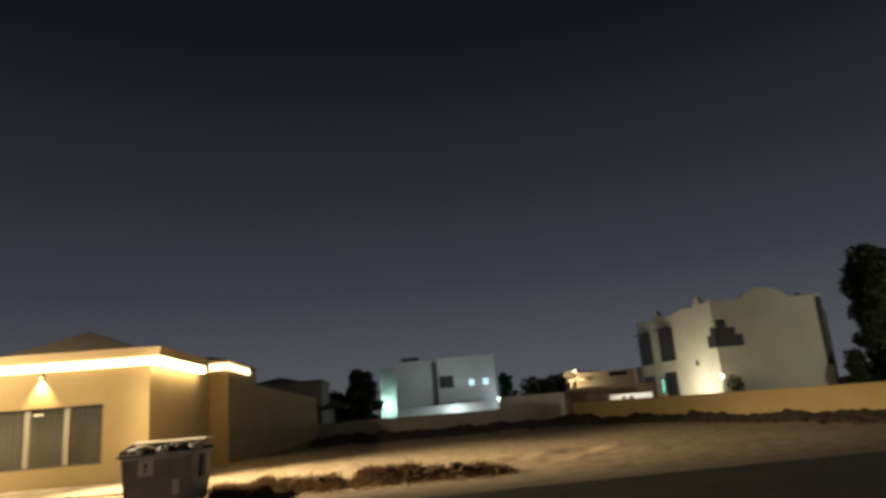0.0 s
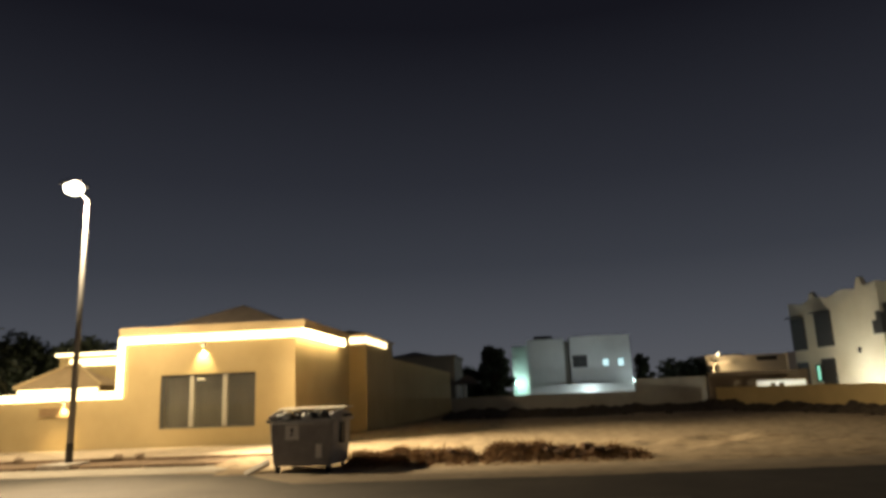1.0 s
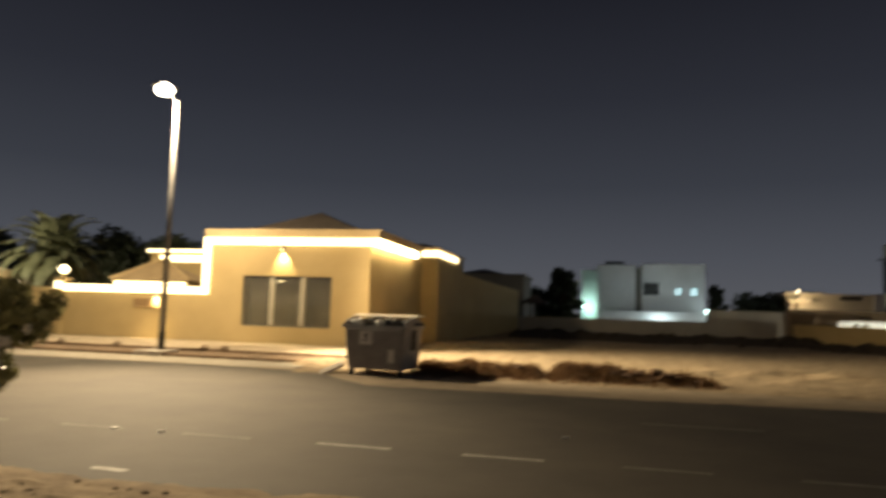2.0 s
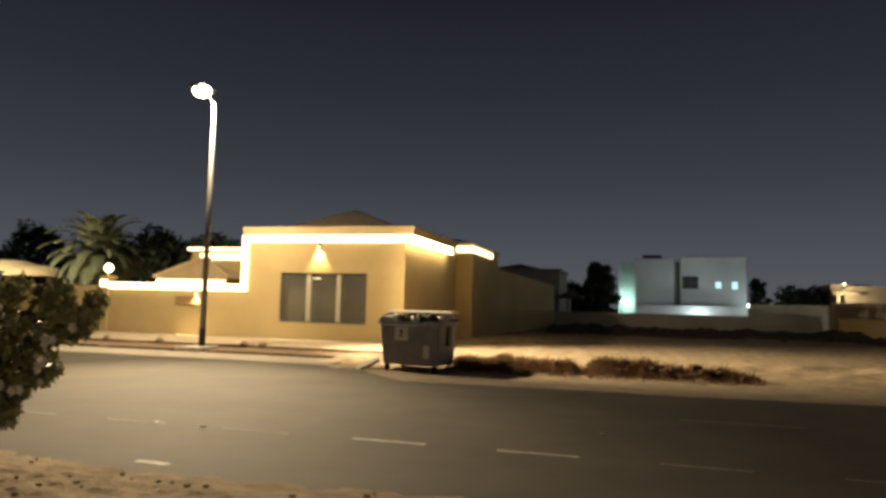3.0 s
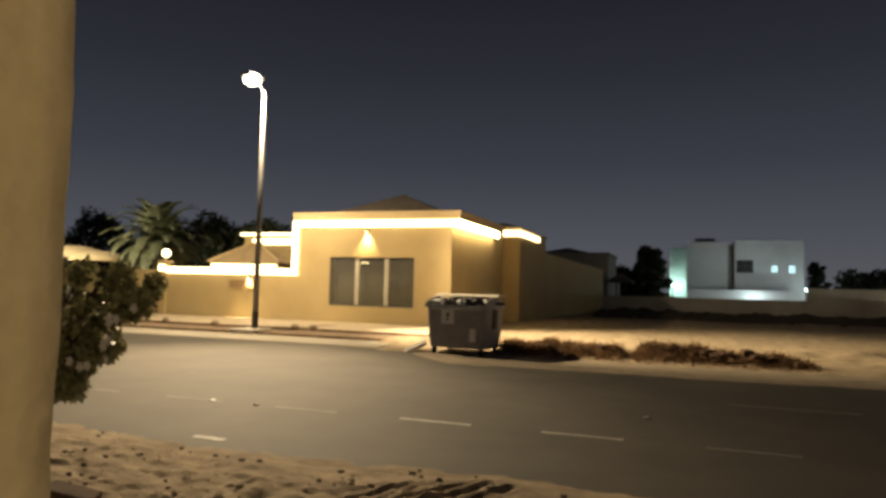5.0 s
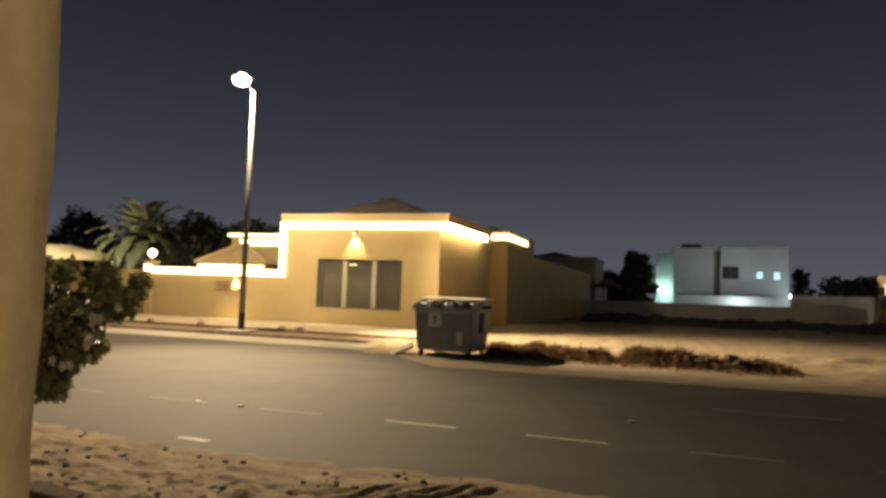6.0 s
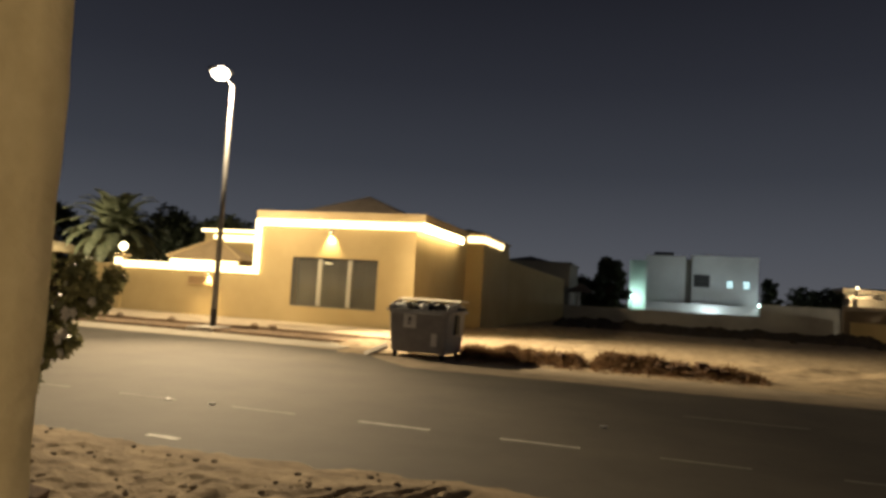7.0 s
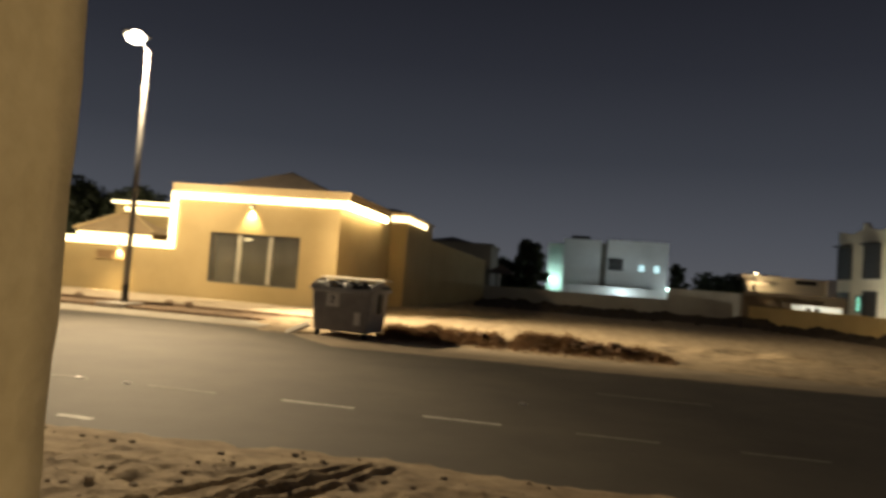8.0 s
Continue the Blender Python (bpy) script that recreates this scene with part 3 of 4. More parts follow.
for k in range(4):
    a = k * 1.571 + 0.3
    part("bulb", ball((-12.8 + 0.12 * math.cos(a), FY + 0.36 + 0.08 * math.sin(a), 2.72), 0.03, 1.0, 2), M_WARMLAMP, cl)


def sconce(at, label, power=60):
    t = thing("wall_sconce", at, label, "wall lamp", "wall sconces")
    x, y, z = at
    part("backplate", box((x - 0.06, y - 0.03, z - 0.16), (x + 0.06, y, z + 0.16), 0.008), M_BLACK, t)
    part("shade", cyl((x, y - 0.11, z - 0.11), (x, y - 0.11, z + 0.11), 0.065, None, 16), M_FRAME, t)
    for s in (-1, 1):
        part("bulb", box((x - 0.045, y - 0.155, z + s * 0.121 - 0.009), (x + 0.045, y - 0.065, z + s * 0.121 + 0.009)), M_SCONCE, t)
        lamp("sconce_light", "SPOT", (x, y - 0.11, z + s * 0.14), power, (1.0, 0.76, 0.36), 0.03, (x, y - 0.02, z + s * 1.0), 84, 0.7)
    return t


sconce((-12.55, FY, 4.12), "up-and-down wall sconce glowing under the parapet", power=520)

# low front wall with strip light, post and globe
fence = thing("boundary_wall", (-19.6, FY, 0), "low yellow stucco boundary wall with a light strip", "wall")
part("wall", box((-23.2, FY, 0.0), (HX0 - 0.002, FY + 0.22, 2.28)), M_STUCCO, fence)
part("coping", box((-23.2, FY - 0.04, 2.282), (HX0 - 0.002, FY + 0.26, 2.36), 0.01), M_COPING, fence)
part("light_strip", box((-22.93, FY - 0.12, 2.10), (HX0 - 0.035, FY - 0.055, 2.39), 0.03), M_LED, fence, "warm light strip along the wall top")
part("gate_post", box((-23.32, FY - 0.09, 0.0), (-22.94, FY + 0.29, 2.56), 0.012), M_STUCCO, fence)
part("post_cap", box((-23.4, FY - 0.16, 2.562), (-22.87, FY + 0.36, 2.68), 0.02), M_COPING, fence)
part("light_strip", box((-23.34, FY - 0.15, 2.19), (-22.97, FY - 0.095, 2.50), 0.01), M_LED, fence)
globe = thing("globe_lamp", (-23.13, FY + 0.1, 2.68), "glowing round globe lamp on a wall post", "lamp")
part("stem", cyl((-23.13, FY + 0.1, 2.68), (-23.13, FY + 0.1, 2.86), 0.05, 0.035), M_COPING, globe)
part("globe", ball((-23.13, FY + 0.1, 3.04), 0.19, 1.0, 3), M_GLOBE, globe, smooth=True).visible_shadow = False
lw = part("wall_west", box((-60, 25.95, 0.0), (-23.325, 26.15, 2.24)), M_STUCCO)
tagged(lw, "yellow stucco boundary wall continuing beyond the post", "wall", kind="structure")
sconce((-18.3, FY, 2.08), "wall sconce glowing on the low boundary wall", power=450)
sign = thing("name_board", (-18.75, FY, 1.68), "small brown wooden board fixed to the yellow wall", "sign")
part("board", box((-19.38, FY - 0.05, 1.52), (-18.08, FY - 0.002, 1.84), 0.012), M_SIGN, sign)
part("rim", boxes(((-19.40, FY - 0.07, 1.84), (-18.06, FY - 0.004, 1.87)), ((-19.40, FY - 0.07, 1.49), (-18.06, FY - 0.004, 1.52))), M_COPING, sign)

# garden pavilion behind the low wall
pav = thing("garden_pavilion", (-20.1, 28.6, 0), "small pavilion with hipped roof and lit eaves", "pavilion")
for px, py in ((-21.4, 28.1), (-18.8, 28.1), (-21.4, 29.0), (-18.8, 29.0)):
    part("post", box((px - 0.12, py - 0.12, 0), (px + 0.12, py + 0.12, 2.48)), M_STUCCO, pav)
part("eave", boxes(((-22.0, 27.7, 2.5), (-18.1, 27.82, 2.66)), ((-18.22, 27.82, 2.5), (-18.1, 29.4, 2.66)), ((-22.0, 27.82, 2.5), (-21.88, 29.4, 2.66))), M_COPING, pav)
part("light_strip", box((-21.9, 27.62, 2.48), (-18.2, 27.68, 2.62), 0.01), M_LED, pav)
part("roof", hip_roof(-22.1, -18.0, 27.6, 29.5, 2.68, 3.62, 0.07, 0.5), M_TANTILE, pav)
for a, b in (((-22.1, 27.6), -20.3), ((-18.0, 27.6), -19.8)):
    part("hip_tile", cyl((*a, 2.76), (b, 28.55, 3.66), 0.06, None, 8), M_COPING, pav, "cream ridge of hip tiles")
part("finial", box((-20.42, 28.4, 3.60), (-19.68, 28.7, 3.74), 0.02), M_COPING, pav)
# rear wing with its lit parapet
wing = thing("rear_wing", (-18.6, 33.0, 0), "flat-roofed rear wing of the house with lit parapet", "house")
part("wall", box((-23.2, 32.0, 0), (-16.6, 38.0, 4.35)), M_STUCCO, wing)
part("parapet_cap", box((-23.35, 31.85, 4.352), (-16.55, 38.1, 4.5), 0.02), M_COPING, wing)
part("light_strip", box((-23.3, 31.77, 4.34), (-16.6, 31.84, 4.48), 0.01), M_LED, wing)
# no strip of its own: glowing panel standing in for the lit wall
part("light_strip", box((-22.6, 31.93, 3.85), (-18.2, 31.99, 4.18), 0.01), M_LED, wing)

# side boundary wall running back along the plot, its top falling towards the back
def sloping_wall(a, b, z0, z1, thick=0.24):
    bm = bmesh.new()
    d = Vector((b[0] - a[0], b[1] - a[1], 0)).normalized()
    side = Vector((-d.y, d.x, 0)) * thick
    ends = []
    for p, z in ((a, z0), (b, z1)):
        q = Vector((p[0], p[1], 0))
        ends.append([bm.verts.new(v) for v in (q + Vector((0, 0, -0.3)), q + Vector((0, 0, z)), q + side + Vector((0, 0, z)), q + side + Vector((0, 0, -0.3)))])
    for i in range(4):
        bm.faces.new((ends[0][i], ends[1][i], ends[1][(i + 1) % 4], ends[0][(i + 1) % 4]))
    bm.faces.new(ends[0][::-1])
    bm.faces.new(ends[1])
    bmesh.ops.recalc_face_normals(bm, faces=bm.faces)
    return bm


side = part("wall_side", sloping_wall((-7.9, 41.0), (-5.65, 51.95), 3.98, 3.32), M_STUCCO)
tagged(side, "plain rendered compound wall beside the plot, in shadow", "wall", kind="structure")

# ---- plot walls ----
back = part("wall_back", boxes(((-9.0, 52.0, -0.4), (8.0, 52.22, 1.42)), ((8.0, 51.96, -0.4), (13.1, 52.26, 2.28))), M_GREYWALL)
tagged(back, "grey-beige rendered block wall behind the plot", "wall", kind="structure")
brown = part("wall_north", box((13.102, 51.7, -0.4), (20.2, 51.95, 2.5)), M_SHADEWALL)
tagged(brown, "rendered wall of the neighbouring yard, coloured dark brown for shade", "wall", kind="structure")
P0, P1 = Vector((13.35, 50.6, 0)), Vector((24.0, 10.4, 0))
d = P1 - P0
m = Matrix.Translation(P0) @ Matrix.Rotation(math.atan2(d.y, d.x), 4, "Z")
east = part("wall_east", turned(boxes(((0, -0.12, -0.4), (d.length, 0.12, 1.38)), ((0, -0.15, 1.382), (d.length, 0.15, 1.45))), m), M_OCHREWALL)
tagged(east, "low ochre rendered wall beside the plot", "wall", kind="structure")
yard = part("wall_yard", wall_with_holes(15.3, 18.4, -0.2, 1.78, 48.2, 48.4, [(16.15, 16.5, 1.40, 1.62), (16.7, 17.05, 1.40, 1.62)]), M_WHITE)
tagged(yard, "white yard wall lit by a lamp", "wall", kind="structure")

# ---- white villa behind the plot ----
vb = thing("white_villa", (5.0, 75, 0), "white two-storey flat-roofed villa with cool floodlights", "house")
VY = 72.0
part("wall", box((0.35, VY, 0), (4.15, VY + 9, 6.75)), M_WHITE, vb)
part("wall", box((4.75, VY, 0), (10.85, VY + 9, 6.9)), M_WHITE, vb)
part("wall", box((-1.3, VY + 2.0, 0), (0.348, VY + 9, 6.4)), M_WHITE, vb)
# dull render puts the recess's shade into its colour
part("recess", box((4.152, VY + 0.7, 0), (4.748, VY + 9, 6.6)), M_DULLWALL, vb, "recess between the two blocks, coloured dull for shade")
part("parapet_cap", boxes(((0.3, VY - 0.05, 6.752), (4.2, VY + 0.25, 6.86)), ((4.7, VY - 0.05, 6.902), (10.9, VY + 0.25, 7.0))), M_WHITE, vb)
for x0, x1, z0, z1, mt, lb in ((5.0, 6.35, 3.92, 4.98, M_SHUTTER, "dark upper window"), (8.05, 8.53, 3.95, 4.54, M_COOLWIN, "small lit window"), (9.56, 10.04, 3.90, 4.56, M_COOLWIN, "small lit window")):
    w = part("window", boxes(((x0 - 0.08, VY - 0.06, z0 - 0.08), (x0, VY - 0.002, z1 + 0.08)), ((x1, VY - 0.06, z0 - 0.08), (x1 + 0.08, VY - 0.002, z1 + 0.08)), ((x0, VY - 0.06, z1), (x1, VY - 0.002, z1 + 0.08)), ((x0, VY - 0.06, z0 - 0.08), (x1, VY - 0.002, z0)), ((x0, VY - 0.05, (z0 + z1) / 2 - 0.03), (x1, VY - 0.004, (z0 + z1) / 2 + 0.03)), (((x0 + x1) / 2 - 0.03, VY - 0.05, z0), ((x0 + x1) / 2 + 0.03, VY - 0.004, z1))), M_DARKFRAME if mt is M_SHUTTER else M_WHITE, vb, lb)
    part("pane", box((x0, VY - 0.03, z0), (x1, VY - 0.012, z1)), mt, w)
tank = part("roof_unit", boxes(((1.15, VY + 2, 6.75), (3.05, VY + 3.2, 7.35))), M_BLACK, vb, "dark roof cooling unit")
for x in (5.6, 6.3, 7.5, 8.0):
    part("roof_pipe", cyl((x, VY + 3, 6.8), (x, VY + 3, 7.35), 0.10, 0.08, 8), M_STEEL, vb)
part("front_wall", box((0.4, 70.2, 0), (11.2, 70.4, 2.15)), M_WHITE, vb, "white low wall lit by floodlight")
for x, yy, z, mt, nm in ((-1.0, 72.8, 2.55, M_COOL, "floodlight"), (10.75, 70.05, 2.3, M_COOL, "floodlight")):
    fl = thing(nm, (x, yy, 0), "cool white floodlight on a short post", "lamp", "floodlights")
    part("post", cyl((x, yy + 0.05, 0), (x, yy + 0.05, z - 0.1), 0.05), M_STEEL, fl)
    part("lens", ball((x, yy, z), 0.14, 1.0, 2), mt, fl, smooth=True)

# ---- villa beside the plot ----
vc = thing("cream_villa", (24, 47, 0), "cream two-storey villa with stepped windows and domed parapet", "house")
# the front face looks along -x, the side face along -y
CX, CY0, CY1, CX1 = 20.7, 42.0, 53.4, 28.6
part("wall", box((CX, CY0, -0.2), (CX1, CY1, 6.9)), M_CREAM, vc)
bm = bmesh.new()
pts = []
for i in range(61):
    x = CX + (CX1 - CX) * i / 60
    z = 7.14 + 0.05 * math.cos((x - CX) / (CX1 - CX) * 4 * math.pi) + 0.10 * smooth(CX, CX + 1.6, x)
    u = (x - 24.5) / 1.75
    if abs(u) < 1:
        z = max(z, 7.18 + 0.72 * math.cos(u * math.pi / 2) ** 0.7)
    pts.append((x, z))
lo_f = [bm.verts.new((x, CY0 - 0.02, 6.9)) for x, z in pts]
hi_f = [bm.verts.new((x, CY0 - 0.02, z)) for x, z in pts]
lo_b = [bm.verts.new((x, CY0 + 0.25, 6.9)) for x, z in pts]
hi_b = [bm.verts.new((x, CY0 + 0.25, z)) for x, z in pts]
for i in range(60):
    bm.faces.new((lo_f[i], lo_f[i + 1], hi_f[i + 1], hi_f[i]))
    bm.faces.new((hi_f[i], hi_f[i + 1], hi_b[i + 1], hi_b[i]))
    bm.faces.new((lo_b[i + 1], lo_b[i], hi_b[i], hi_b[i + 1]))
part("side_parapet", bm, M_CREAM, vc, "curved parapet with a round dome shape")
bm = bmesh.new()
pts = []
for i in range(61):
    y = CY0 + (CY1 - CY0) * i / 60
    z = 7.15 + 0.12 * math.cos((y - CY0) / (CY1 - CY0) * 6 * math.pi)
    for c, h in ((43.75, 0.6), (49.75, 0.5)):
        if abs(y - c) < 0.45:
            z = 7.2 + h * math.cos((y - c) / 0.45 * math.pi / 2)
    pts.append((y, z))
lo_f = [bm.verts.new((CX - 0.02, y, 6.9)) for y, z in pts]
hi_f = [bm.verts.new((CX - 0.02, y, z)) for y, z in pts]
lo_b = [bm.verts.new((CX + 0.25, y, 6.9)) for y, z in pts]
hi_b = [bm.verts.new((CX + 0.25, y, z)) for y, z in pts]
for i in range(60):
    bm.faces.new((lo_f[i + 1], lo_f[i], hi_f[i], hi_f[i + 1]))
    bm.faces.new((hi_f[i + 1], hi_f[i], hi_b[i], hi_b[i + 1]))
    bm.faces.new((lo_b[i], lo_b[i + 1], hi_b[i + 1], hi_b[i]))
part("front_parapet", bm, M_CREAM, vc, "wavy parapet with small peaks")


def villa_window(y0, y1, z0, z1, lit=None, label="tall dark screened window"):
    w = part("window", boxes(((CX - 0.10, y0, z0), (CX - 0.002, y0 + 0.1, z1)), ((CX - 0.10, y1 - 0.1, z0), (CX - 0.002, y1, z1)), ((CX - 0.10, y0 + 0.1, z1 - 0.1), (CX - 0.002, y1 - 0.1, z1)), ((CX - 0.10, y0 + 0.1, z0), (CX - 0.002, y1 - 0.1, z0 + 0.1))), M_SHUTTER, vc, label)
    part("pane", box((CX - 0.05, y0 + 0.1, z0 + 0.1), (CX - 0.01, y1 - 0.1, z1 - 0.1)), lit or M_SHUTTER, w)
    return w


villa_window(51.3, 53.3, 3.8, 6.1)
villa_window(47.6, 49.7, 3.85, 6.18)
villa_window(51.5, 53.1, 0.7, 2.93)
villa_window(47.85, 49.55, 0.7, 3.05)
villa_window(49.75, 50.4, 1.55, 2.72, M_GREENWIN, "small window lit green")
bm = boxes(((CX - 0.06, CY0 - 0.06, 4.2), (CX + 1.85, CY0 - 0.025, 4.95)), ((CX - 0.06, CY0 - 0.06, 4.95), (CX + 1.38, CY0 - 0.025, 5.42)), ((CX + 0.15, CY0 - 0.06, 5.42), (CX + 0.80, CY0 - 0.025, 5.95)), ((CX - 0.06, CY0 - 0.024, 4.2), (CX - 0.025, CY0 + 0.9, 5.0)), ((CX - 0.06, CY0 - 0.024, 5.0), (CX - 0.025, CY0 + 0.45, 5.5)))
part("stepped_window", bm, M_SHUTTER, vc, "dark stepped corner window")
part("drain_pipe", box((CX1 - 0.42, CY0 - 0.14, 2.6), (CX1 - 0.12, CY0 - 0.002, 7.05), 0.03), M_SHUTTER, vc, "dark vertical pipe chase")
part("rear_wing", box((CX1 + 0.002, CY0 + 2.6, -0.2), (CX1 + 2.2, CY1 - 1.0, 6.6)), M_CREAM, vc)
for x, z in ((26.6, 7.4), (27.9, 7.5)):
    part("roof_vent", cyl((x, CY0 + 1.2, 6.9), (x, CY0 + 1.2, z), 0.22, 0.2, 10), M_BLACK, vc)
for y0, y1 in ((48.0, 49.3), (51.5, 53.0)):
    part("awning", box((CX - 0.42, y0 - 0.15, 6.16), (CX - 0.004, y1 + 0.4, 6.24), 0.01), M_SHUTTER, vc)
part("wall_vent", box((CX - 0.05, 44.6, 3.25), (CX - 0.002, 44.9, 3.55), 0.02), M_BLACK, vc)
# the villa is turned a little to fit the camera's view
vc.matrix_world = Matrix.Translation((CX, CY0, 0)) @ Matrix.Rotation(radians(4), 4, "Z") @ Matrix.Translation((-CX, -CY0, 0)) @ vc.matrix_world
gl = thing("garden_lamp", (20.0, 40.6, 0), "white garden lamp on a post beside shrubs", "lamp")
part("post", cyl((20.0, 40.6, 0), (20.0, 40.6, 2.2), 0.05), M_WHITE, gl)
part("lens", ball((20.0, 40.6, 2.38), 0.11, 1.2, 2), M_WARMLAMP, gl, smooth=True)
part("cap", cyl((20.0, 40.6, 2.55), (20.0, 40.6, 2.62), 0.12, 0.03, 12), M_WHITE, gl)

# ---- far houses ----
dh = thing("dark_house", (-8, 56, 0), "unlit house with a hipped roof behind the side wall", "house")
part("wall", box((-11.5, 55, 0), (-5.6, 62, 4.6)), M_DULLWALL, dh)
part("parapet", box((-11.6, 54.9, 4.602), (-5.5, 62.1, 4.8)), M_DULLWALL, dh)
part("roof", hip_roof(-11.0, -7.3, 55.5, 59, 4.81, 5.3, 0.05), M_ROOF, dh)
part("porch_post", box((-5.3, 53.5, 0), (-5.12, 53.7, 2.4)), M_WHITE, dh)
part("porch_post", box((-4.75, 53.5, 0), (-4.57, 53.7, 2.4)), M_WHITE, dh)
part("porch_roof", hip_roof(-5.6, -3.6, 53.3, 56.0, 2.42, 3.2, 0.08), M_ROOF, dh)

fh = thing("far_villa", (28, 92, 0), "distant cream flat-roofed villa under warm porch light", "house")
part("wall", box((24.3, 90, 0), (34.5, 97, 4.8)), M_CREAM, fh)
part("upper_wall", box((23.0, 91, 3.9), (27.5, 96, 5.2)), M_CREAM, fh)
part("parapet", box((24.2, 89.9, 4.802), (34.6, 90.2, 5.0)), M_CREAM, fh)
part("porch_column", box((23.2, 89.0, 0), (23.5, 89.3, 4.0)), M_CREAM, fh)
part("porch_roof", box((22.9, 88.8, 4.0), (25.5, 90.0, 4.2)), M_CREAM, fh)
part("dark_window", box((28.9, 89.94, 4.25), (31.3, 89.99, 4.75)), M_SHUTTER, fh)
part("stair_block", box((32.4, 89.4, 0), (34.4, 89.99, 5.1)), M_WHITE, fh)
part("lamp_glass", ball((24.4, 90.5, 5.25), 0.12), M_WARMLAMP, fh)

# ---- trees ----
tree("tree", (-3.0, 66.0, 0), 6.3, 1.75, "dark full-crowned tree beside the white villa", 3, 9000, 0.20, 0.25, 0.2)
tree("tree", (-5.4, 67.0, 0), 4.0, 2.5, "low dark tree beside the white villa", 4, 8000, 0.20, 0.2, 0.15)
tree("tree", (12.6, 76.0, 0), 5.4, 1.1, "dark tree behind the white villa", 5, 2600, 0.2, 0.2, 0.2)
tree("tree", (15.7, 75.0, 0), 4.4, 2.0, "broad dark tree behind the plot wall", 6, 3000, 0.2, 0.2, 0.2)
tree("tree", (17.9, 75.0, 0), 4.5, 1.7, "dark tree behind the plot wall", 7, 2600, 0.2, 0.2, 0.2)
tree("tree", (32.9, 42.5, 0), 10.7, 2.6, "tall dark tree beside the cream villa", 8, 20000, 0.20, 0.3, 0.08, clumps=44)
tree("shrub", (29.2, 41.2, 0), 3.6, 0.9, "dark shrub climbing beside the villa's pipe chase", 19, 2200, 0.13, 0.06, 0.2)
tree("shrub", (20.9, 40.9, 0), 2.5, 0.7, "dark shrub beside the garden lamp", 9, 900, 0.12, 0.06, 0.2)
tree("tree", (-63, 60, 0), 9.6, 4.2, "dark tree behind the houses", 10, 6000, 0.3, 0.3, 0.2)
tree("tree", (-54, 61, 0), 8.2, 4.0, "dark tree behind the houses", 11, 5000, 0.3, 0.3, 0.2)
tree("tree", (-47, 60, 0), 9.0, 4.0, "dark broad tree behind the palm", 12, 6500, 0.3, 0.3, 0.2)
tree("tree", (-41, 61, 0), 8.4, 3.6, "dark broad tree behind the palm", 13, 5500, 0.3, 0.3, 0.2)

tree("tree", (-44.5, 63, 0), 8.2, 4.2, "dark broad tree behind the palm", 14, 6500, 0.3, 0.3, 0.1)


def palm(at, height, label, fronds=74, length=3.9):
    rng = random.Random(5)
    t = thing("palm_tree", at, label, "palm tree")
    bm = bmesh.new()
    x, y, z = at
    for i in range(14):
        a, b = height * i / 14, height * (i + 1) / 14
        add_cyl(bm, (x, y, z + a), (x, y, z + b + 0.03), 0.30 - 0.004 * i, 0.23 - 0.003 * i, 10)
    part("trunk", bm, M_BARK, t, "ringed brown palm trunk")
    for k in range(fronds):
        ang = k * 2.39996
        lift = radians(84 - 105 * (k / fronds) ** 0.9)
        ln = length * rng.uniform(0.85, 1.1)
        bm = bmesh.new()
        p = Vector((x, y, z + height))
        h = Vector((math.cos(ang), math.sin(ang), 0))
        sidev = Vector((-h.y, h.x, 0))
        n = 16
        prev = p.copy()
        for i in range(1, n + 1):
            f = i / n
            a = lift - f * f * radians(75)
            cur = prev + (h * math.cos(a) + Vector((0, 0, math.sin(a)))) * ln / n
            upv = (h * -math.sin(a) + Vector((0, 0, math.cos(a))))
            add_w = 0.02 * (1 - f) + 0.006
            q = [bm.verts.new(v) for v in (prev - sidev * add_w, prev + sidev * add_w, cur + sidev * add_w, cur - sidev * add_w)]
            bm.faces.new(q)
            if i > 2:
                ll = 0.50 * math.sin(math.pi * min(1, 0.2 + 0.72 * f)) + 0.12
                for s in (-1, 1):
                    for e in (0.0, 0.33, 0.67):
                        r = prev.lerp(cur, e)
                        tip = r + sidev * s * ll + (cur - prev).normalized() * ll * 0.65 + upv * (0.18 * ll - 0.1 * f) - Vector((0, 0, 0.12 * ll))
                        w = (cur - prev).normalized() * 0.10
                        bm.faces.new([bm.verts.new(v) for v in (r - w, r + w, tip)])
            prev = cur
        part("frond", bm, M_PALM, t)
    return t


palm((-36.6, 40.0, 0), 4.5, "date palm with pale green fronds behind the wall")

# pale canopy roofs beyond the wall
for x, w, z in ((-44.6, 2.6, 3.3), (-42.0, 2.2, 3.05)):
    c = thing("canopy", (x, 40, 0), "pale domed shade canopy on posts", "canopy", "shade canopies")
    bm = bmesh.new()
    vs = add_ball(bm, (x, 40, z), w, 0.36, 3)
    bmesh.ops.delete(bm, geom=[v for v in bm.verts if v.co.z < z - 0.01], context="VERTS")
    part("cover", bm, M_COPING, c, smooth=True)
    for sx in (-1, 1):
        part("post", cyl((x + sx * w * 0.9, 40, 0), (x + sx * w * 0.9, 40, z + 0.15), 0.05), M_STEEL, c)

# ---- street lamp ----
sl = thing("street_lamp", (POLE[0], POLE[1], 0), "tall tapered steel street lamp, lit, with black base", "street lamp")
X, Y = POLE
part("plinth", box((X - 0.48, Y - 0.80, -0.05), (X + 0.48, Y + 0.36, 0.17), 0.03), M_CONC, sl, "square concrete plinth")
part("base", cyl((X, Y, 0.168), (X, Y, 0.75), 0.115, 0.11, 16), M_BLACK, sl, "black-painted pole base")
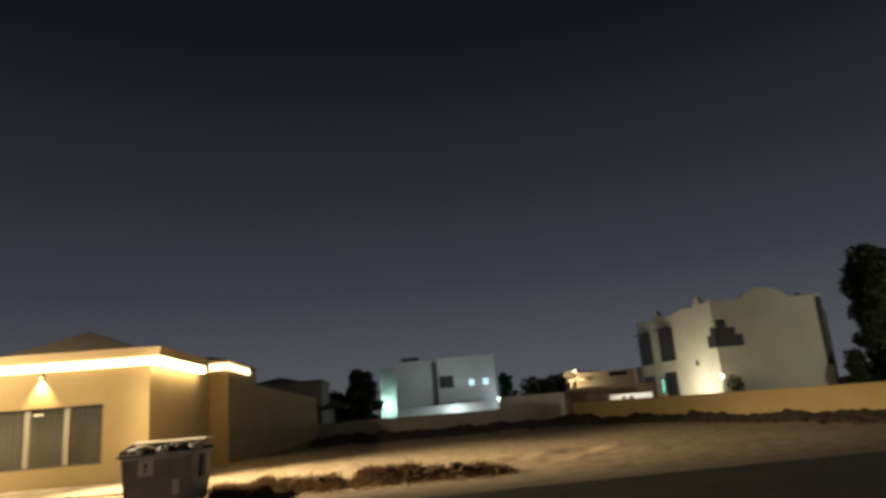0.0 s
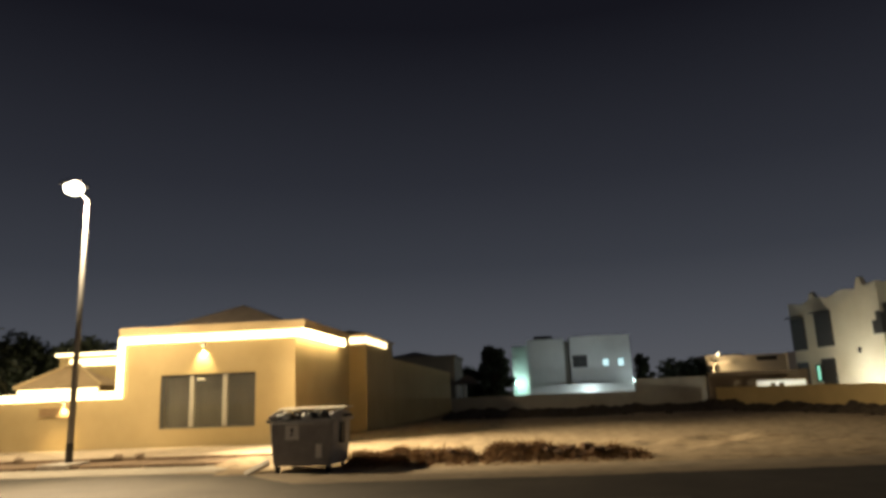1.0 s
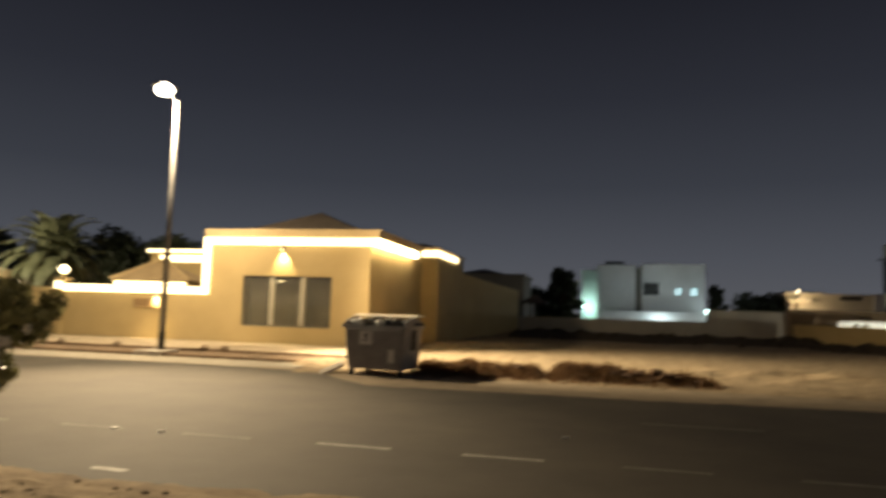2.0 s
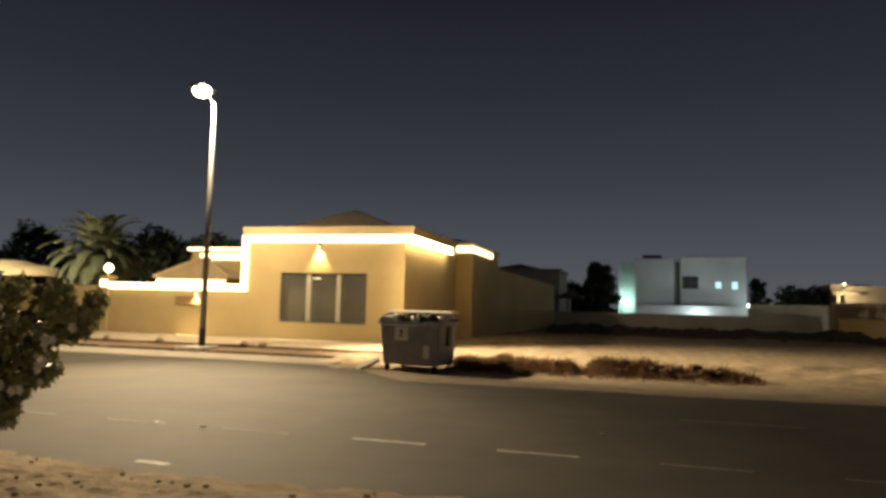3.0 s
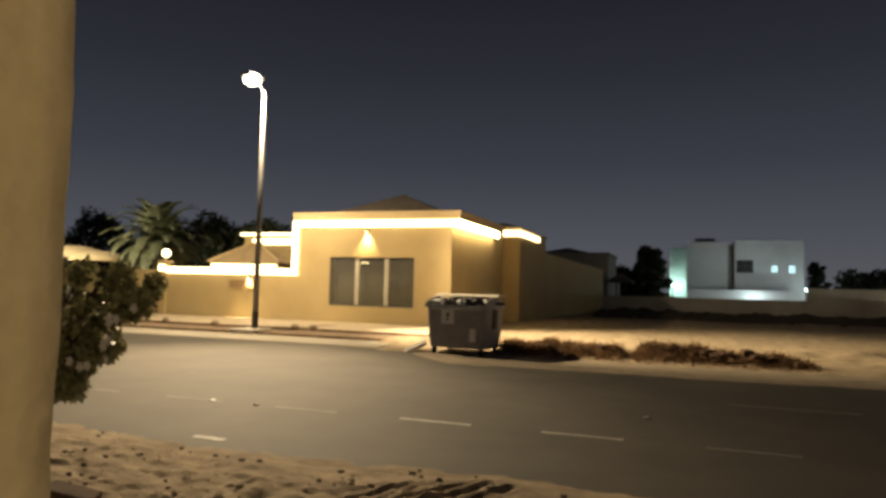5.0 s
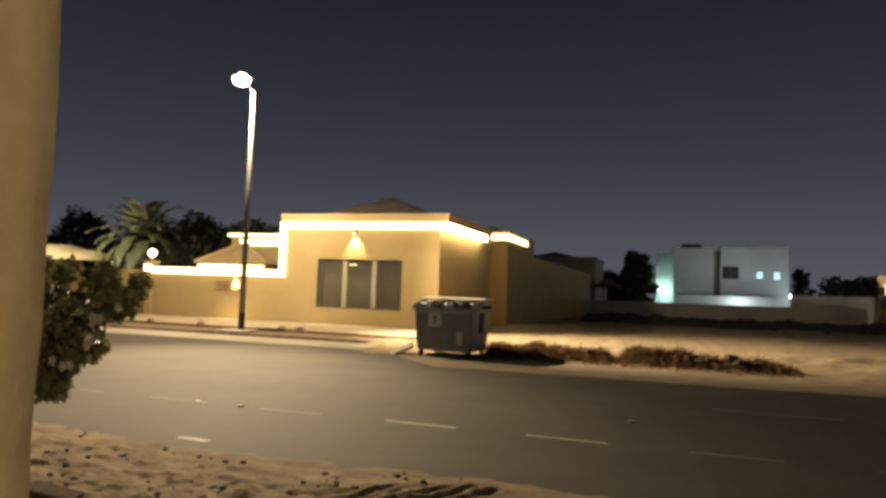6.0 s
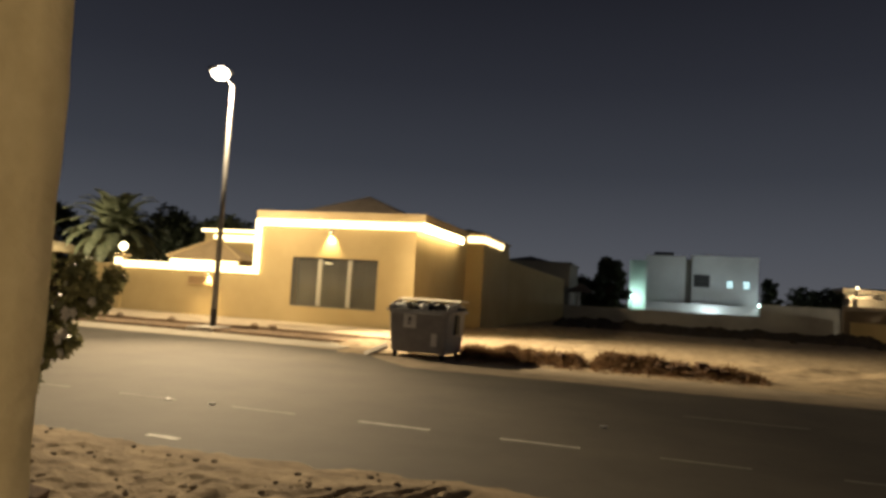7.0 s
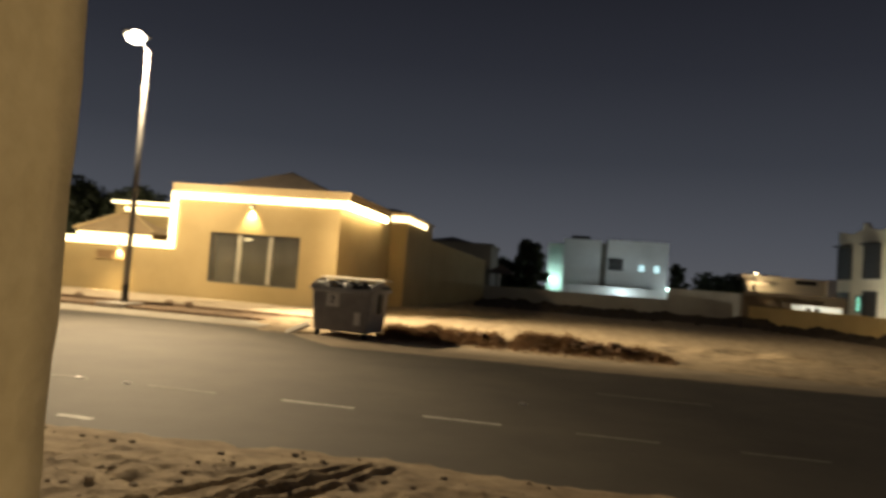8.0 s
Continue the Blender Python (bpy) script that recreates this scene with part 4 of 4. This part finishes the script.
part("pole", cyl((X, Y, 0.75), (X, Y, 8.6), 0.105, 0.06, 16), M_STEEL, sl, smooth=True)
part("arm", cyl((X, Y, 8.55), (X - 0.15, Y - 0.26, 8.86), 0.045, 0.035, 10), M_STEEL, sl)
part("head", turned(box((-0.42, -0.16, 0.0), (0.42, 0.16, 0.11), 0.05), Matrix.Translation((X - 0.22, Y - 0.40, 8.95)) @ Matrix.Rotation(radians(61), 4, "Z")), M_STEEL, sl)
# glowing bowl, enlarged towards the size of the lamp's glare
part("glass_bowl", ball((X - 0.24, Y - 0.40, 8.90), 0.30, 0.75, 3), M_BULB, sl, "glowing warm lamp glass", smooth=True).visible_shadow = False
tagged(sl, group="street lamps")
# unseen copy of the lamp, added to carry the spot on the palm
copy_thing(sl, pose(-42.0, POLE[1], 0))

# ---- waste container ----
BX, BY = -5.56, 17.62
wb = thing("waste_container", (BX, BY, 0), "overfilled grey wheeled waste container with open lid", "waste container", turn=-7.0)
MB = wb.matrix_world.copy() @ Matrix.Diagonal((1.14, 1.14, 1.10, 1))


def bpart(name, bm, material, parent=None, label="", smooth=False):
    ob = part(name, turned(bm, MB), material, None, label, smooth)
    ob.parent = parent or wb
    ob.matrix_parent_inverse = (parent or wb).matrix_world.inverted()
    return ob


bm = bmesh.new()
L2, D2 = 0.76, 0.56
rings = []
for z, k in ((0.16, 0.90), (0.30, 0.925), (0.62, 0.96), (1.14, 1.0), (1.14, 0.955), (0.85, 0.93)):
    ring = []
    for sx, sy in ((-1, -1), (1, -1), (1, 1), (-1, 1)):
        for t in range(4):
            a = math.atan2(sy, sx) - math.pi / 4 + t / 3 * math.pi / 2
            ring.append(bm.verts.new((sx * (L2 * k - 0.07) + 0.07 * math.cos(a), sy * (D2 * k - 0.07) + 0.07 * math.sin(a), z)))
    rings.append(ring)
for r, s in zip(rings, rings[1:]):
    for i in range(len(r)):
        j = (i + 1) % len(r)
        bm.faces.new((r[i], r[j], s[j], s[i]))
bm.faces.new(rings[0][::-1])
bm.faces.new(rings[-1])
bpart("body", bm, M_BIN, smooth=False)
bpart("rim", boxes(((-L2 - 0.04, -D2 - 0.05, 1.12), (L2 + 0.04, -D2 - 0.005, 1.19)), ((-L2 - 0.04, D2 + 0.005, 1.12), (L2 + 0.04, D2 + 0.05, 1.19)), ((-L2 - 0.05, -D2 - 0.004, 1.12), (-L2 - 0.005, D2 + 0.004, 1.19)), ((L2 + 0.005, -D2 - 0.004, 1.12), (L2 + 0.05, D2 + 0.004, 1.19)), bevel=0.012), M_BIN)
for sx in (-1, 1):
    # curved side cheeks that carry the lid
    bm = bmesh.new()
    n = 10
    a = [bm.verts.new((sx * (L2 + 0.0), -D2 + 2 * D2 * i / n, 1.19)) for i in range(n + 1)]
    b = [bm.verts.new((sx * (L2 + 0.0), -D2 + 2 * D2 * i / n, 1.19 + 0.02 + 0.17 * math.sin(math.pi * min(1, 0.06 + 0.9 * i / n)) ** 0.7)) for i in range(n + 1)]
    a2 = [bm.verts.new(v.co + Vector((-sx * 0.03, 0, 0))) for v in a]
    b2 = [bm.verts.new(v.co + Vector((-sx * 0.03, 0, 0))) for v in b]
    for i in range(n):
        bm.faces.new((a[i], a[i + 1], b[i + 1], b[i]))
        bm.faces.new((a2[i + 1], a2[i], b2[i], b2[i + 1]))
        bm.faces.new((b[i], b[i + 1], b2[i + 1], b2[i]))
    bpart("side_cheek", bm, M_BIN)
    tr = bpart("trunnion", cyl((sx * (L2 + 0.0), 0.05, 1.24), (sx * (L2 + 0.20), 0.05, 1.24), 0.03, None, 12), M_BLACK, label="black lifting pin")
    bpart("side_rib", box((sx * (L2 * 0.97) - 0.03, -0.12, 0.62), (sx * (L2 * 0.97) + 0.05, 0.12, 1.10), 0.02), M_BLACK)
# lid rolled back over the rear half
bm = bmesh.new()
n = 10
prof = [(-0.05 + 0.62 * i / n, 1.40 + 0.055 * math.sin(math.pi * (0.3 + 0.7 * i / n)) + 0.06 * i / n) for i in range(n + 1)]
outer = [[bm.verts.new((s * (L2 + 0.05), y, z - 0.03)) for y, z in prof] for s in (-1, 1)]
inner = [[bm.verts.new((s * (L2 + 0.05), y, z - 0.06)) for y, z in prof] for s in (-1, 1)]
for i in range(n):
    bm.faces.new((outer[0][i], outer[1][i], outer[1][i + 1], outer[0][i + 1]))
    bm.faces.new((inner[0][i + 1], inner[1][i + 1], inner[1][i], inner[0][i]))
    for s in (0, 1):
        bm.faces.new((outer[s][i], outer[s][i + 1], inner[s][i + 1], inner[s][i]))
bm.faces.new((outer[0][0], inner[0][0], inner[1][0], outer[1][0]))
bpart("lid", bm, M_BINLID, label="pale lid rolled back")
bpart("handle_bar", cyl((-L2 * 0.9, -D2 - 0.07, 1.10), (L2 * 0.9, -D2 - 0.07, 1.10), 0.014, None, 8), M_BIN)
for sx in (-1, 1):
    for sy in (-1, 1):
        w = bpart("castor", boxes(((sx * 0.60 - 0.035, sy * 0.42 - 0.05, 0.10), (sx * 0.60 + 0.035, sy * 0.42 + 0.05, 0.17))), M_STEEL)
        bpart("wheel", cyl((sx * 0.60 - 0.025, sy * 0.42, 0.085), (sx * 0.60 + 0.025, sy * 0.42, 0.085), 0.085, None, 16), M_RUBBER, w)
st = bpart("sticker", box((-0.36, -D2 - 0.006, 0.74), (-0.04, -D2 + 0.03, 1.07)), M_STICKER, label="square white notice sticker")
bpart("mark", boxes(((-0.225, -D2 - 0.012, 0.90), (-0.165, -D2 - 0.0065, 1.00)), ((-0.24, -D2 - 0.012, 0.83), (-0.17, -D2 - 0.0065, 0.87))), M_BLACK, st)
bpart("sticker", box((0.36, -D2 + 0.004, 0.34), (0.50, -D2 + 0.07, 0.64)), M_STICKER, label="small white label")
rng = random.Random(2)
for i, (x, y, z, r, mt, lb) in enumerate(((-0.45, -0.30, 1.20, 0.17, M_BAGWHITE, "crumpled white rubbish bag"), (-0.15, -0.25, 1.18, 0.18, M_BAGBLACK, "black rubbish bag"), (0.06, -0.38, 1.19, 0.11, M_BAGWHITE, "small white rubbish bag"), (0.28, -0.22, 1.18, 0.20, M_BAGBLACK, "black rubbish bag"), (-0.30, 0.05, 1.20, 0.2, M_BAGBLACK, "black rubbish bag"), (0.12, 0.08, 1.2, 0.19, M_BAGWHITE, "pale rubbish bag"), (0.50, -0.05, 1.16, 0.16, M_BAGBLACK, "black rubbish bag"))):
    bg = part("rubbish_bag", turned(ball((x, y, z + 0.04), r, 0.62, 3, 1.1, i), MB), mt, smooth=True)
    tagged(bg, lb + " in the container", "rubbish bag", "rubbish in the container")
card = part("cardboard_piece", turned(box((-0.62, -0.42, 1.19), (-0.30, -0.15, 1.205), 0.0, Matrix.Rotation(radians(10), 4, "Y")), MB), M_CARD)
tagged(card, "torn piece of brown cardboard in the container", "cardboard")

# spill of dirt over the kerb's end
bm = bmesh.new()
n = 28
pts = [[bm.verts.new((-9.3 + 2.3 * i / n, 18.6 + 2.9 * j / n, 0.0)) for j in range(n + 1)] for i in range(n + 1)]
for row in pts:
    for v in row:
        u, w = (v.co.x + 8.1) / 1.1, (v.co.y - 20.1) / 1.4
        k = max(0.0, 1 - u * u - w * w)
        v.co.z = -0.03 + 0.20 * k ** 0.7 + 0.05 * k * noise.noise(v.co * 2.5)
for i in range(n):
    for j in range(n):
        bm.faces.new((pts[i][j], pts[i + 1][j], pts[i + 1][j + 1], pts[i][j + 1]))
tagged(part("sand_mound", bm, M_SAND, smooth=True), "low pile of sandy dirt at the end of the kerb", "sand mound")

# broken slab leaning beside the container
sb = part("broken_slab", box((-0.34, -0.2, 0), (0.34, 0.2, 0.07), 0.015, Matrix.Translation((-6.86, 17.30, 0.10)) @ Matrix.Rotation(radians(20), 4, "X") @ Matrix.Rotation(radians(-20), 4, "Y") @ Matrix.Rotation(radians(25), 4, "Z")), M_CONC)
tagged(sb, "pale broken concrete slab lying beside the container", "slab")
for i, (x, y) in enumerate(((-20.4, 21.25), (-18.9, 21.3), (-16.6, 21.3), (-13.1, 21.25), (-12.4, 21.3))):
    r = part("stone_block", ball((x, y, 0.22), 0.14, 0.7, 2, 0.5, i + 20), M_STONE)
    tagged(r, "rough stone block on the kerb", "stone", "stones on the kerb")

# ---- dry brush and stones along the plot's edge ----
nrng = np.random.default_rng(11)
verts, faces = [], []
for _ in range(15000):
    # two heaps with a gap between them, thinning out to the east
    if nrng.random() < 0.52:
        x, top = -4.7 + 3.3 * nrng.random(), 0.34
        top *= min(1.0, (x + 5.0) / 0.6, max(0.15, (-1.3 - x) / 0.35))
    else:
        x = -1.15 + 4.1 * nrng.random() ** 1.25
        top = 0.36 * min(1.0, (x + 1.35) / 0.4) * (1 - smooth(1.2, 3.0, x) * 0.85)
    y = 18.3 + nrng.normal() * 0.30
    k = math.exp(-((y - 18.35) / 0.42) ** 2)
    z = ground_height(x, y) + top * k * nrng.random() ** 0.8 * (0.45 + 0.9 * abs(noise.noise(Vector((x * 1.6, 0, 3)))))
    dirv = nrng.normal(size=3) * (1, 1, 0.55)
    dirv /= np.linalg.norm(dirv)
    ln = 0.10 + 0.22 * nrng.random()
    sd = np.cross(dirv, nrng.normal(size=3))
    sd = sd / np.linalg.norm(sd) * (0.006 + 0.012 * nrng.random())
    p = np.array((x, y, max(z, ground_height(x, y) + 0.01)))
    q = p + dirv * ln
    q[2] = max(q[2], 0.02)
    k0 = len(verts)
    verts += [tuple(p - sd), tuple(p + sd), tuple(q)]
    faces.append((k0, k0 + 1, k0 + 2))
me = bpy.data.meshes.new("dry_brush")
me.from_pydata(verts, [], faces)
me.materials.append(M_DRY)
tagged(new("dry_brush", me), "heap of dry brown brush and twigs along the road", "dry brush", kind="stuff")
for i, (x, y, r) in enumerate(((0.95, 18.2, 0.34), (1.55, 18.15, 0.30), (0.45, 18.3, 0.26), (-0.1, 18.3, 0.24), (-0.6, 18.3, 0.20), (2.0, 18.1, 0.17), (2.45, 18.05, 0.13), (-2.0, 18.25, 0.26), (-2.6, 18.3, 0.25), (-1.6, 18.2, 0.2), (-3.3, 18.3, 0.22), (-4.0, 18.3, 0.2), (1.25, 18.25, 0.22))):
    c = part("dirt_clod", ball((x, y, ground_height(x, y) + r * 0.15), r * 0.8, 0.62, 3, 1.3, i), M_CLOD)
    tagged(c, "dark lump of earth in the brush heap", "earth clod", "earth clods")
# spoil and stones along the foot of the walls
bm = bmesh.new()
for i in range(1000):
    f = nrng.random()
    if i < 430:
        x, y = -5 + 17.5 * f, 48.2 + nrng.normal() * 1.8
    else:
        x, y = 12.9 + 10.5 * f - 0.5 - 0.8 * abs(nrng.normal()), 50.4 - 39.6 * f
    r = 0.05 + 0.17 * nrng.random() ** 2
    add_ball(bm, (x, y, ground_height(x, y) + r * 0.3), r, 0.7, 1, 0.6, i)
tagged(part("rubble", bm, M_DARKSOIL), "dark rubble and weeds along the foot of the walls", "rubble", kind="stuff")

# ---- near verge: pebbles, broken block, road specks ----
bm = bmesh.new()
for i in range(480):
    x, y = -6.5 + 8.5 * nrng.random(), 3.0 + 3.4 * nrng.random()
    z = ground_height(x, y)
    if z < 0.005:
        continue
    r = 0.005 + 0.030 * nrng.random() ** 4
    add_ball(bm, (x, y, z + r * 0.2), r, 0.7, 1, 0.5, i)
tagged(part("pebbles", bm, M_STONE), "scattered dark pebbles on the sand", "pebbles", kind="stuff")
STONES = ((-5.33, 5.27), (-5.11, 5.5), (-4.1, 4.98), (-3.57, 4.87), (-3.47, 4.87), (-2.93, 5.01), (-3.11, 4.62), (-2.81, 4.74), (-3.78, 4.38), (-3.34, 4.43), (-2.77, 5.52), (-2.42, 6.1), (-1.61, 5.25), (-4.73, 4.58), (-2.53, 5.4))
for i, (x, y) in enumerate(STONES):
    r = (0.032, 0.040, 0.034, 0.046, 0.036)[i % 5]
    s = part("stone", ball((x, y, ground_height(x, y) + r * 0.05), r, 0.6, 2, 0.4, i + 40), M_STONE)
    tagged(s, "small dark stone lying on the sand", "stone", "stones on the sand")
for i, (x, y) in enumerate(((-6.59, 8.5), (-5.84, 8.5), (-0.48, 10.17))):
    s = part("litter_scrap", ball((x, y, 0.012), 0.05, 0.28, 2, 0.6, i + 60), M_BAGWHITE)
    tagged(s, "small white scrap of litter on the asphalt", "litter", "litter on the road")
blk = part("broken_block", box((-0.20, -0.12, -0.05), (0.16, 0.12, 0.13), 0.02, Matrix.Translation((-4.20, 3.86, 0.12)) @ Matrix.Rotation(radians(24), 4, "Z") @ Matrix.Rotation(radians(14), 4, "Y")), M_CLOD)
tagged(blk, "dark broken block half sunk in the sand", "stone block")

# ---- flowering shrub at the wall ----
rng2 = np.random.default_rng(21)
SX, SY = -3.76, 3.5
shrub = thing("flowering_shrub", (SX - 0.95, SY, 0.1), "leafy green shrub with small white flowers by the wall", "shrub")
bm = bmesh.new()
centres = []
for k in range(58):
    ang, f = k * 2.4, (k + 0.5) / 58
    zz = 1.04 + 0.84 * f
    rad = (0.10 + 0.46 * f if f < 0.82 else 0.48 - (f - 0.82) * 1.0) * (0.40 + 0.62 * rng2.random())
    c = (SX - 0.16 * (1 - f) + math.cos(ang) * rad, SY + math.sin(ang) * rad, zz)
    centres.append((*c, 0.06 + 0.065 * rng2.random()))
    add_cyl(bm, (SX - 0.45 + 0.05 * math.cos(ang), SY, 0.95 + 0.3 * f), c, 0.012, 0.004, 5)
for k in range(4):
    add_cyl(bm, (SX - 0.95 + 0.06 * math.cos(k * 1.6), SY + 0.06 * math.sin(k * 1.6), 0.0), (SX - 0.45 + 0.1 * math.cos(k * 1.6), SY, 1.2), 0.025, 0.012, 7)
part("stem", bm, M_BARK, shrub)
me = leaf_cloud(centres, 6200, 0.036, rng2, 1.0)
me.materials.append(M_LEAF)
fo = new("foliage", me)
fo.parent = shrub
fo.matrix_parent_inverse = shrub.matrix_world.inverted()
for k in range(34):
    c = centres[int(rng2.integers(10, 44))]
    ang = rng2.random() * 6.28
    reach = c[3] + 0.05
    p = (c[0] + 0.73 * reach + 0.03 * math.cos(ang), c[1] - 0.68 * reach, c[2] + 0.05 * math.sin(ang))
    bm = bmesh.new()
    for j in range(5):
        a = j * 1.2566 + ang
        v0 = Vector(p)
        u = Vector((math.cos(a), -0.35, math.sin(a))) * 0.032
        w = Vector((-math.sin(a), 0, math.cos(a))) * 0.017
        bm.faces.new([bm.verts.new(q) for q in (v0, v0 + u * 0.6 + w, v0 + u * 1.2, v0 + u * 0.6 - w)])
    part("flower", bm, M_PETAL, shrub)

# ---- posts added for the unseen lamps, hidden or out of view ----
for x, y, z, mt, lb in ((6.5, 63.5, 1.15, M_COOL, "added cool lamp on a short post, out of sight"), (6.3, 69.2, 1.15, M_COOL, "added cool lamp on a short post, out of sight"), (33.0, 30.5, 4.2, M_WARMLAMP, "added warm lamp on a tall post, out of view"), (18.1, 43.6, 1.2, M_WARMLAMP, "added warm lamp on a short post, out of sight"), (16.6, 47.1, 1.1, M_WARMLAMP, "added warm lamp on a short post, out of sight")):
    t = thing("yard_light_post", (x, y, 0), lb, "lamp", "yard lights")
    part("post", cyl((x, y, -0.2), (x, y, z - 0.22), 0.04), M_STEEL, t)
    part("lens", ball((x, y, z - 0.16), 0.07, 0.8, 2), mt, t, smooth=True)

# ---- unseen walls added behind the camera to carry the fill lamp ----
south = part("wall_south", box((-0.82, -6.9, -0.3), (14.0, -6.7, 4.5)), M_NEARWALL)
tagged(south, "added rendered wall behind the camera, unseen", "wall", kind="structure")
porch = part("wall_lamp_stub", box((4.4, -6.698, -0.3), (4.8, -2.2, 4.0), 0.01), M_NEARWALL)
tagged(porch, "added wall stub behind the camera, carrying the fill lamp", "wall", kind="structure")
pl = thing("porch_lamp", (4.6, -2.2, 3.1), "added wall lamp behind the camera, unseen", "wall lamp")
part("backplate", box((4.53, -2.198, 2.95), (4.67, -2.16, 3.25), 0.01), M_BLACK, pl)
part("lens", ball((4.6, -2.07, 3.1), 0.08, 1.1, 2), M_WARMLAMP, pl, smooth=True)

# ---- near wall beside the camera ----
WXE, WYE = -0.56, 0.50
bm = bmesh.new()
n, hgt = 150, 5.0
cols = [-7.0, -3.0, -1.2, -0.7, -0.4, -0.22, -0.1, -0.04, 0.0]
grid = []
for j in range(n + 1):
    z = -0.3 + hgt * j / n
    row = []
    for c in cols:
        k = 0.004 * noise.noise(Vector((c * 6, z * 7, 1.0))) + 0.0022 * noise.noise(Vector((c * 20, z * 24, 2.0)))
        row.append(bm.verts.new((WXE + k, WYE + c + (0.6 * k if c == 0.0 else 0), z)))
    for c in (-0.02, -0.12, -0.25):
        k = 0.004 * noise.noise(Vector((c * 9, z * 7, 5.0)))
        row.append(bm.verts.new((WXE - 0.012 + c, WYE + 0.004 + k, z)))
    row.append(bm.verts.new((WXE - 0.26, WYE - 7.0, z)))
    grid.append(row)
for j in range(n):
    for i in range(len(grid[0]) - 1):
        bm.faces.new((grid[j][i], grid[j][i + 1], grid[j + 1][i + 1], grid[j + 1][i]))
bm.faces.new(grid[-1])
nw = part("wall_near", bm, M_NEARWALL, smooth=True)
tagged(nw, "rough yellow-brown rendered wall end", "wall", kind="structure")
